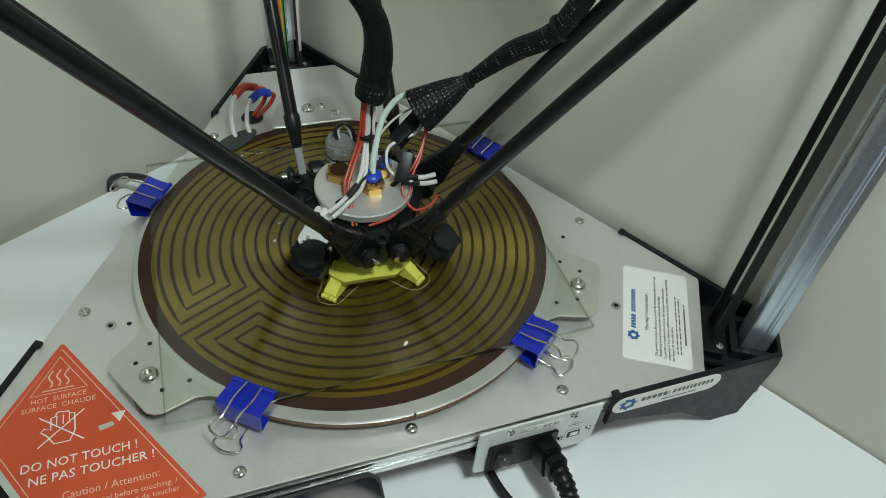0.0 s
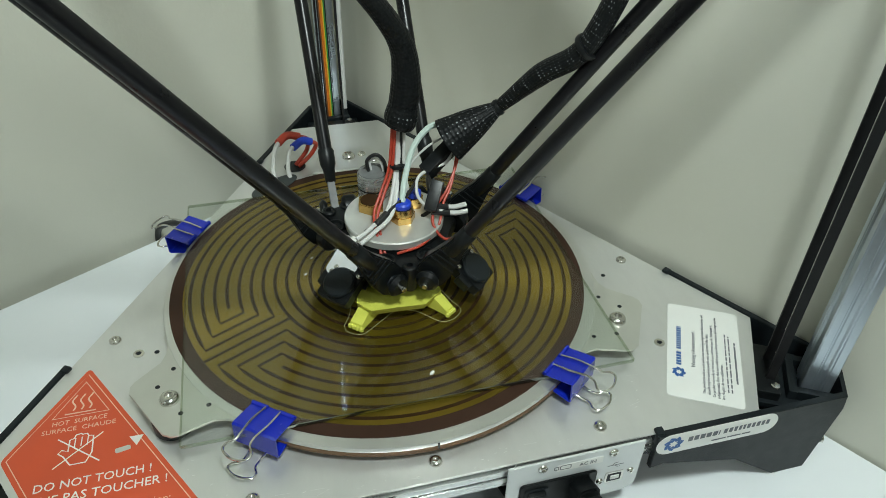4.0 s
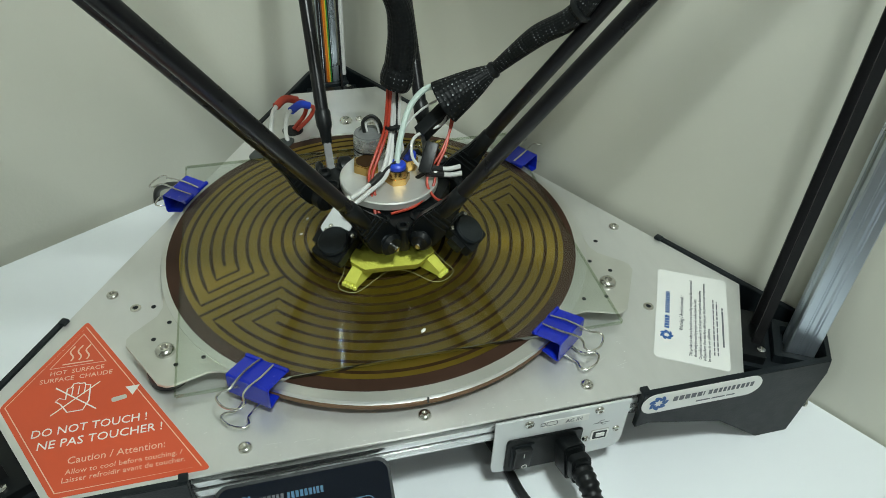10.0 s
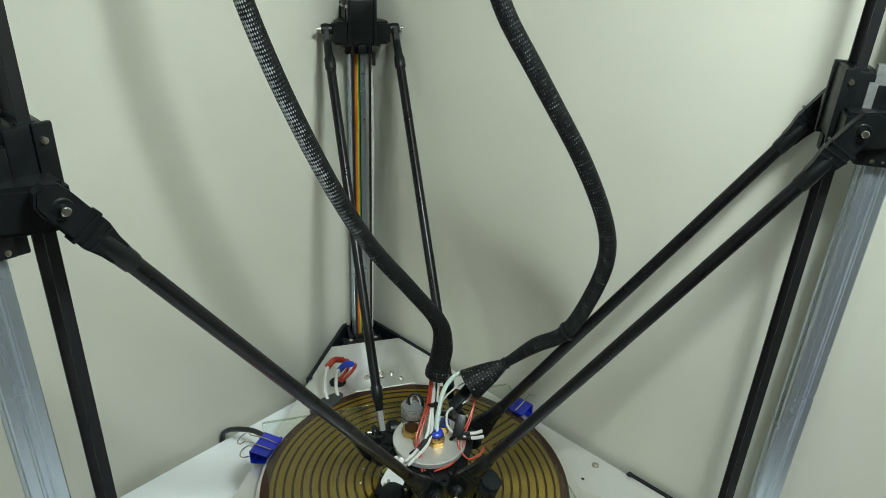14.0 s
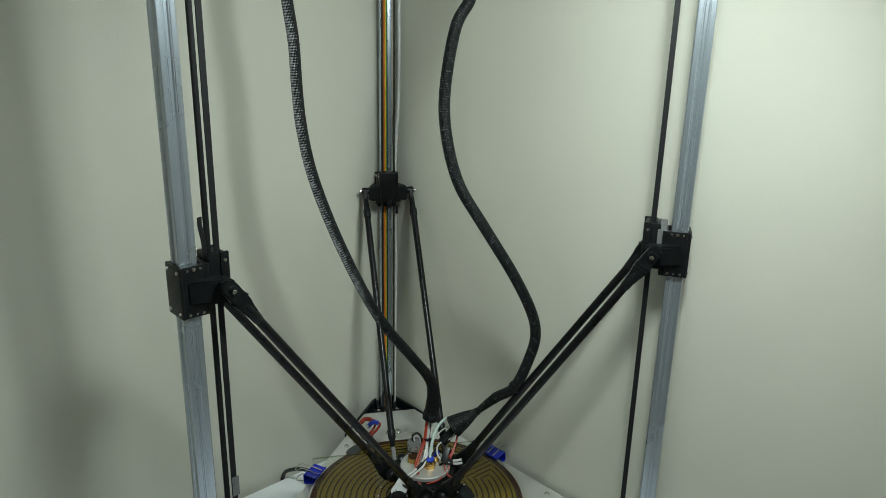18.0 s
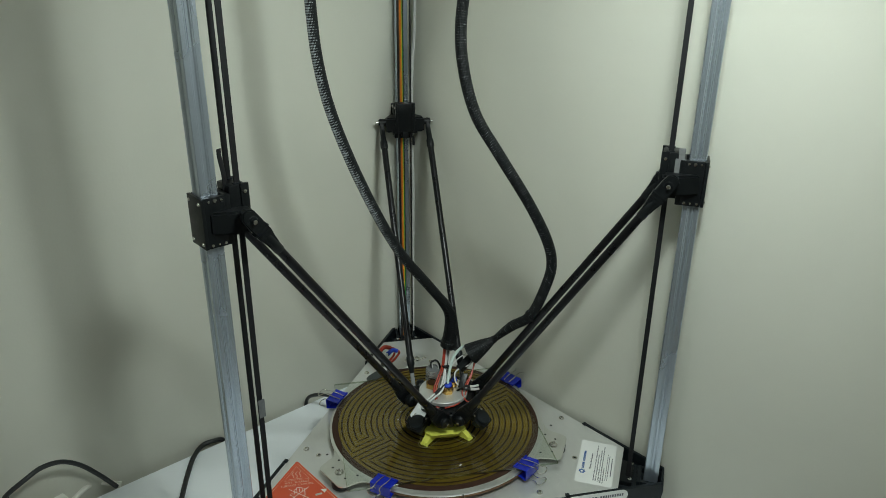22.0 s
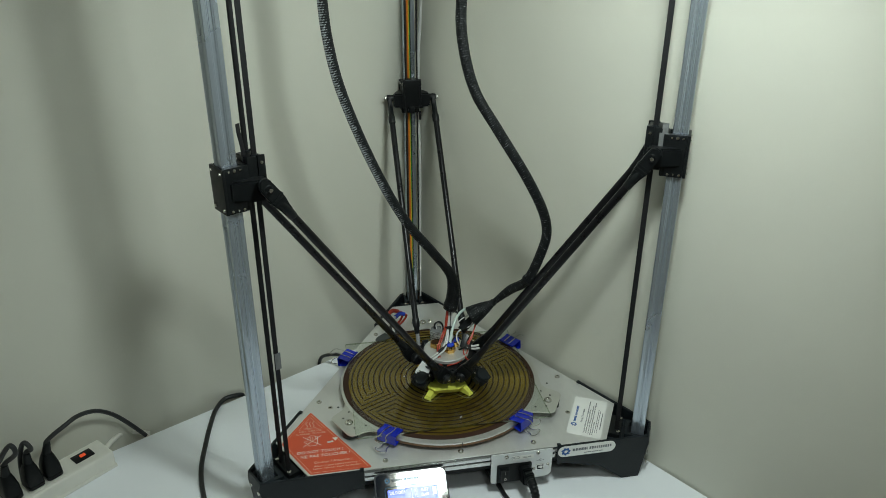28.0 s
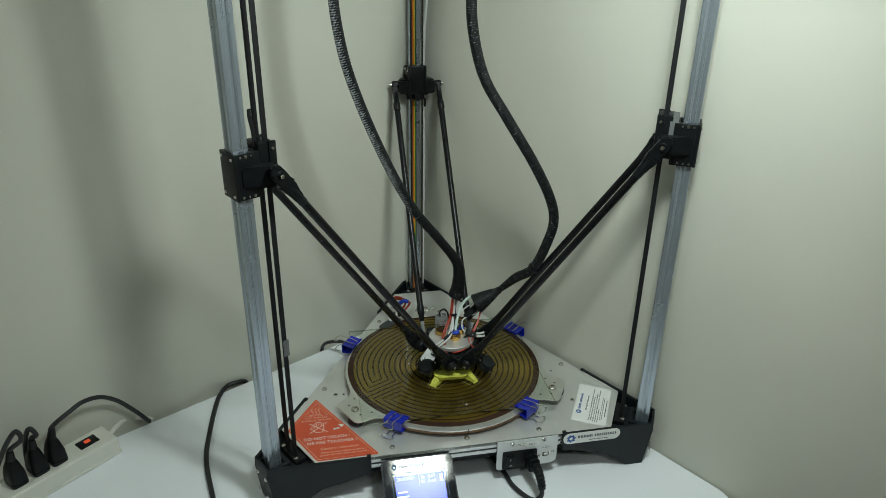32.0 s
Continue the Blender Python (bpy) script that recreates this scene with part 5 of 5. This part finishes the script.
# sleeved cable bundles that hang down to the head
def braid(name, pale, low, side=False):
    """Open weave of pale and dark threads that cross round the tube."""
    m = mat(name, (0.005, 0.006, 0.0065), 0.5, vary=0.2, scale=190, spec=0.2)
    nt = m.node_tree
    uv = nt.nodes.new("ShaderNodeUVMap")
    sep = nt.nodes.new("ShaderNodeSeparateXYZ")
    nt.links.new(uv.outputs[0], sep.inputs[0])

    def calc(op, a, b):
        n = nt.nodes.new("ShaderNodeMath")
        n.operation = op
        for i, q in enumerate((a, b)):
            if isinstance(q, (int, float)):
                n.inputs[i].default_value = q
            elif q is not None:
                nt.links.new(q, n.inputs[i])
        return n.outputs[0]

    around = calc("MULTIPLY", sep.outputs[0], 2 * math.pi * 12)
    length = calc("MULTIPLY", sep.outputs[1], 2 * math.pi * 150)
    weave = calc("MULTIPLY", calc("SINE", calc("ADD", around, length), None), calc("SINE", calc("SUBTRACT", around, length), None))
    noise = [n for n in nt.nodes if n.type == "TEX_NOISE"][0]
    light = calc("ADD", weave, calc("MULTIPLY", calc("SUBTRACT", noise.outputs[0], 0.5), 2.6))
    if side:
        # one side's sheen is painted in as paler threads, fading near the lower end
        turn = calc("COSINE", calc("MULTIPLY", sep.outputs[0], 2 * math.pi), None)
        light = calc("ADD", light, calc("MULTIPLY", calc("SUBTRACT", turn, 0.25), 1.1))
        end_fade = calc("MINIMUM", calc("MULTIPLY", calc("SUBTRACT", 0.74, sep.outputs[1]), 8.0), 0.0)
        light = calc("ADD", light, calc("MAXIMUM", end_fade, -3.0))
    r = nt.nodes.new("ShaderNodeMapRange")
    r.inputs[1].default_value, r.inputs[2].default_value = low, low + 0.45
    nt.links.new(light, r.inputs[0])
    mix = nt.nodes.new("ShaderNodeMixRGB")
    b = nt.nodes["Principled BSDF"]
    src = b.inputs["Base Color"].links[0].from_socket
    nt.links.new(src, mix.inputs[1])
    mix.inputs[2].default_value = (pale * 0.93, pale, pale * 1.03, 1)
    nt.links.new(r.outputs[0], mix.inputs[0])
    nt.links.new(mix.outputs[0], b.inputs["Base Color"])
    bp = nt.nodes.new("ShaderNodeBump")
    bp.inputs["Strength"].default_value, bp.inputs["Distance"].default_value = 0.4, 0.0006
    nt.links.new(light, bp.inputs["Height"])
    nt.links.new(bp.outputs[0], b.inputs["Normal"])
    return m


M["braid"] = braid("braided_sleeve", 0.30, 0.86)
M["braid_sheen"] = braid("side_sheen_sleeve", 0.34, 0.55, True)
end1 = at_head(0.008, 0.015, 0.086)
S1 = [Vector((-0.200, 0.020, 1.10)), Vector((-0.192, 0.020, 0.98)), Vector((-0.182, 0.020, 0.87)), Vector((-0.174, 0.020, 0.79)), Vector((-0.170, 0.020, 0.747)), Vector((-0.164, 0.020, 0.697)), Vector((-0.162, 0.020, 0.641)), Vector((-0.158, 0.015, 0.589)), Vector((-0.146, 0.010, 0.527)), Vector((-0.121, 0.005, 0.453)), Vector((-0.087, 0.000, 0.374)), Vector((-0.053, 0.000, 0.311)), Vector((-0.013, 0.000, 0.258))]
b1 = part("cable_sleeve", sweep(bm_new(), S1 + [end1 + Vector((-0.001, -0.006, 0.071)), end1 + Vector((0.006, -0.002, 0.042)), end1 + Vector((0.004, 0.0, 0.016)), end1], lambda t: 0.0074 + 0.0036 * min(1.0, max(0.0, (t - 0.78) / 0.12)), 18, 8, 1.0, Vector((-1, -0.5, 0))), "braid_sheen", printer, "black braided cable sleeve with sheen painted along one side")
part("sleeve_collar", sweep(bm_new(), [end1 + Vector((0.0045, 0, 0.016)), end1 + Vector((0.002, 0, 0.005)), end1 - Vector((0, 0, 0.001))], lambda t: 0.0098 + 0.0027 * math.sin(math.pi * (0.15 + 0.75 * t)), 18, 6), "braid", b1)
end2 = at_head(0.046, 0.012, 0.070)
neck = at_head(0.082, 0.006, 0.096)
lo, hi = arm_ends(330, 1)
tie = lo + (hi - lo) * 0.34 + Vector((-0.004, 0.0, 0.016))
S2 = [Vector((0.150, 0.0, 1.10)), Vector((0.130, 0.0, 0.98)), Vector((0.098, 0.0, 0.87)), Vector((0.068, 0.0, 0.785)), Vector((0.059, 0.000, 0.753)), Vector((0.041, 0.000, 0.718)), Vector((0.029, 0.000, 0.640)), Vector((0.030, -0.010, 0.581)), Vector((0.046, -0.020, 0.518)), Vector((0.079, -0.030, 0.462)), Vector((0.122, -0.040, 0.393)), Vector((0.152, -0.040, 0.336)), Vector((0.162, -0.040, 0.297)), Vector((0.155, -0.040, 0.261))]
b2 = part("cable_sleeve", sweep(bm_new(), S2 + [tie, tie.lerp(neck, 0.5) + Vector((0, 0, 0.003)), neck], lambda t: 0.0078 - 0.0030 * max(0.0, (t - 0.94) / 0.06), 18, 8), "braid", printer, "black braided cable sleeve tied to an arm")
part("sleeve_end", sweep(bm_new(), [neck, neck.lerp(end2, 0.45), end2], lambda t: 0.0048 + 0.0130 * t ** 0.9, 20, 10), "braid", b2, "flared end of the braided sleeve")
part("cable_tie", lathe(bm_new(), [(0.0095, -0.002), (0.0100, 0.0), (0.0095, 0.002)], along(tie, neck), 18), "plastic", b2)
part("cable_tie", lathe(bm_new(), [(0.0060, -0.002), (0.0066, 0.0), (0.0060, 0.002)], along(neck, end2), 16), "plastic", b2)

# ---- ribbon and cable up the back tower ----
for i, wname in enumerate(("wire_black", "wire_brown", "wire_orange", "wire_orange", "wire_yellow", "wire_green", "wire_black")):
    x = -0.0062 + 0.0014 * i
    part("ribbon_wire", sweep(bm_new(), [(x, 0.3274, -0.010), (x, 0.3274, 0.4), (x, 0.3274, TOWER_TOP)], 0.0007, 6, 2), wname, printer)
part("white_cable", sweep(bm_new(), [(0.0165, 0.334, 0.0), (0.0175, 0.334, 0.15), (0.0190, 0.334, 0.30), (0.0165, 0.332, 0.42), (0.0185, 0.334, 0.52), (0.0240, 0.334, 0.62), (0.0230, 0.334, 0.80), (0.0200, 0.334, TOWER_TOP)], 0.0030, 10), "wire_white", printer, "white cable beside the back tower")
# belt sticker on the front left tower
fL = tower_frame(210)
part("belt_label", box(bm_new(), (0.0085, 0.0004, 0.026), (0.305, 0.0130, 0.186), fL), "tag", printer, "small printed label on the belt")

# heater wires behind the bed
hw = thing("heater_wires", "white and red heater wires with crimp sleeves on the deck", "wires", (-0.06, 0.21, 0))
part("wire", sweep(bm_new(), [(-0.074, 0.158, 0.0131), (-0.076, 0.170, 0.0233), (-0.072, 0.190, 0.0342), (-0.064, 0.205, 0.0373)], 0.0022, 10), "wire_white", hw)
part("wire", sweep(bm_new(), [(-0.060, 0.162, 0.0131), (-0.062, 0.172, 0.0217), (-0.058, 0.188, 0.0311), (-0.050, 0.200, 0.0342)], 0.0022, 10), "wire_white", hw)
part("wire", sweep(bm_new(), [(-0.046, 0.214, 0.0334), (-0.038, 0.218, 0.027), (-0.040, 0.218, 0.014), (-0.053, 0.213, 0.001)], 0.0022, 10), "wire_red", hw)
part("wire", sweep(bm_new(), [(-0.035, 0.206, 0.0303), (-0.030, 0.211, 0.024), (-0.036, 0.213, 0.012), (-0.050, 0.2095, 0.001)], 0.0022, 10), "wire_red", hw)
part("crimp_sleeve", sweep(bm_new(), [(-0.068, 0.199, 0.0365), (-0.058, 0.210, 0.0381), (-0.046, 0.214, 0.0334)], 0.0040, 12, 5), "wire_red", hw, "red crimp sleeve")
part("crimp_sleeve", sweep(bm_new(), [(-0.054, 0.194, 0.0326), (-0.044, 0.203, 0.0342), (-0.035, 0.206, 0.0303)], 0.0040, 12, 5), "wire_blue", hw, "blue crimp sleeve")
part("tape_tab", prism(bm_new(), [(0.026 * math.cos(q * math.pi / 14), 0.0105 * math.sin(q * math.pi / 14)) for q in range(28)], 0.0, 0.0012, pose(-0.077, 0.153, BED + 0.0014, 0, 0, 34), 0.0003), "tape", hw, "dark oval patch of tape")
part("wire_hole", lathe(bm_new(), [(0.011, 0.0002), (0.011, 0.0008), (0.0, 0.0006)], Matrix.Translation((-0.054, 0.2115, 0)), 20), "black", hw)

# ---- table clutter ----
SD = math.atan2(0.0995, 0.1090)
strip_thing = thing("power_strip", "cream power strip with a lit red switch on the table", "power strip", (-0.60, -0.04, TABLE))
SM = Matrix.Translation((-0.6315, -0.0710, TABLE)) @ pose(0, 0, 0, 0, 0, math.degrees(SD))
sb = bm_new()
box(sb, (0.318, 0.050, 0.030), (-0.060, 0.004, 0.0165), SM, 0.004, 3)
part("housing", sb, "strip", strip_thing)
part("housing_base", box(bm_new(), (0.320, 0.052, 0.006), (-0.060, 0.004, 0.003), SM, 0.001), "strip", strip_thing)
for u in (-0.048, -0.016, 0.012):
    part("socket_frame", prism(bm_new(), rounded(0.027, 0.036, 0.004, 4, u, 0.004), 0.0314, 0.0322, SM), "strip", strip_thing)
part("switch", box(bm_new(), (0.031, 0.020, 0.004), (0.062, 0.006, 0.0315), SM, 0.001), "plastic", strip_thing)
part("switch_lamp", box(bm_new(), (0.009, 0.007, 0.002), (0.062, 0.006, 0.0338), SM, 0.0008), "neon", strip_thing)
part("lead", sweep(bm_new(), [SM @ Vector((0.096, 0.010, 0.016)), SM @ Vector((0.120, 0.022, 0.018)), SM @ Vector((0.150, 0.032, 0.012)), Vector((-0.505, 0.052, TABLE + 0.005))], 0.0042, 10), "strip", strip_thing)
for u, cordpts in ((0.012, [(-0.609, -0.055, 0.014), (-0.598, -0.040, 0.028), (-0.582, -0.020, 0.030), (-0.563, 0.0, 0.021), (-0.5455, 0.020, -0.004), (-0.5275, 0.035, -0.038), (-0.5105, 0.047, TABLE + 0.005)]),
                   (-0.016, [(-0.631, -0.083, 0.004), (-0.634, -0.083, 0.023), (-0.640, -0.081, 0.034), (-0.648, -0.078, 0.026), (-0.661, -0.068, -0.012), (-0.672, -0.055, TABLE + 0.005)]),
                   (-0.048, [(-0.6465, -0.112, 0.010), (-0.642, -0.112, 0.040), (-0.6470, -0.111, 0.0545), (-0.667, -0.109, 0.028), (-0.690, -0.104, -0.015), (-0.720, -0.095, TABLE + 0.005)])):
    p = thing("power_plug", "black power plug pushed into the power strip", "plug", SM @ Vector((u, 0.004, 0.0315)), "plugs in the power strip")
    pb = bm_new()
    prism(pb, rounded(0.024, 0.031, 0.005, 4, u, 0.004), 0.0322, 0.040, SM, 0.0015)
    # the body narrows upwards to the cord
    rings = []
    for z, w, d, r in ((0.040, 0.024, 0.031, 0.005), (0.054, 0.0225, 0.028, 0.005), (0.066, 0.0185, 0.0215, 0.006), (0.074, 0.0140, 0.0150, 0.0065)):
        rings.append([pb.verts.new(SM @ Vector((x, y, z))) for x, y in rounded(w, d, r, 4, u, 0.004)])
    for r0, r1 in zip(rings, rings[1:]):
        for i in range(len(r0)):
            pb.faces.new((r0[i], r0[(i + 1) % len(r0)], r1[(i + 1) % len(r0)], r1[i]))
    pb.faces.new(rings[-1])
    bmesh.ops.recalc_face_normals(pb, faces=pb.faces[:])
    top = SM @ Vector((u, 0.004, 0.072))
    part("plug_body", pb, "plastic", p)
    lean = (Vector(cordpts[1]) - top).normalized()
    lean = (lean + Vector((0, 0, 2.2))).normalized()
    part("strain_relief", sweep(bm_new(), [top, top + lean * 0.010, top + lean * 0.020], lambda t: 0.0068 - 0.0024 * t + 0.0005 * (int(t * 9) % 2), 12, 5), "plastic", p, "ribbed rubber sleeve")
    part("cord", sweep(bm_new(), [top + lean * 0.006, top + lean * 0.022] + [Vector(q) for q in cordpts[1:]], 0.0036, 10), "cord", p)
loose = thing("loose_cable", "dark grey cable lying across the table", "cable", (-0.40, 0.0, TABLE))
part("cord", sweep(bm_new(), [(-0.3530, 0.1525, TABLE - 0.030), (-0.3555, 0.1490, TABLE - 0.004), (-0.371, 0.1381, TABLE + 0.0040), (-0.387, 0.130, TABLE + 0.0040), (-0.397, 0.1075, TABLE + 0.0040), (-0.402, 0.078, TABLE + 0.0040), (-0.406, 0.010, TABLE + 0.0040), (-0.405, -0.070, TABLE + 0.0040), (-0.384, -0.170, TABLE + 0.0040), (-0.360, -0.300, TABLE + 0.0040), (-0.380, -0.420, TABLE + 0.0040)], 0.0040, 12), "cord", loose)
hose = thing("black_cable", "thick black cable coming out behind the bed", "cable", (-0.2, 0.19, TABLE))
part("cord", sweep(bm_new(), [(-0.2100, 0.2325, -0.120), (-0.2090, 0.2315, -0.085), (-0.2030, 0.2225, -0.062), (-0.187, 0.206, -0.047), (-0.166, 0.186, -0.038), (-0.148, 0.160, -0.034), (-0.120, 0.130, -0.042)], 0.0034, 12), "cord", hose)
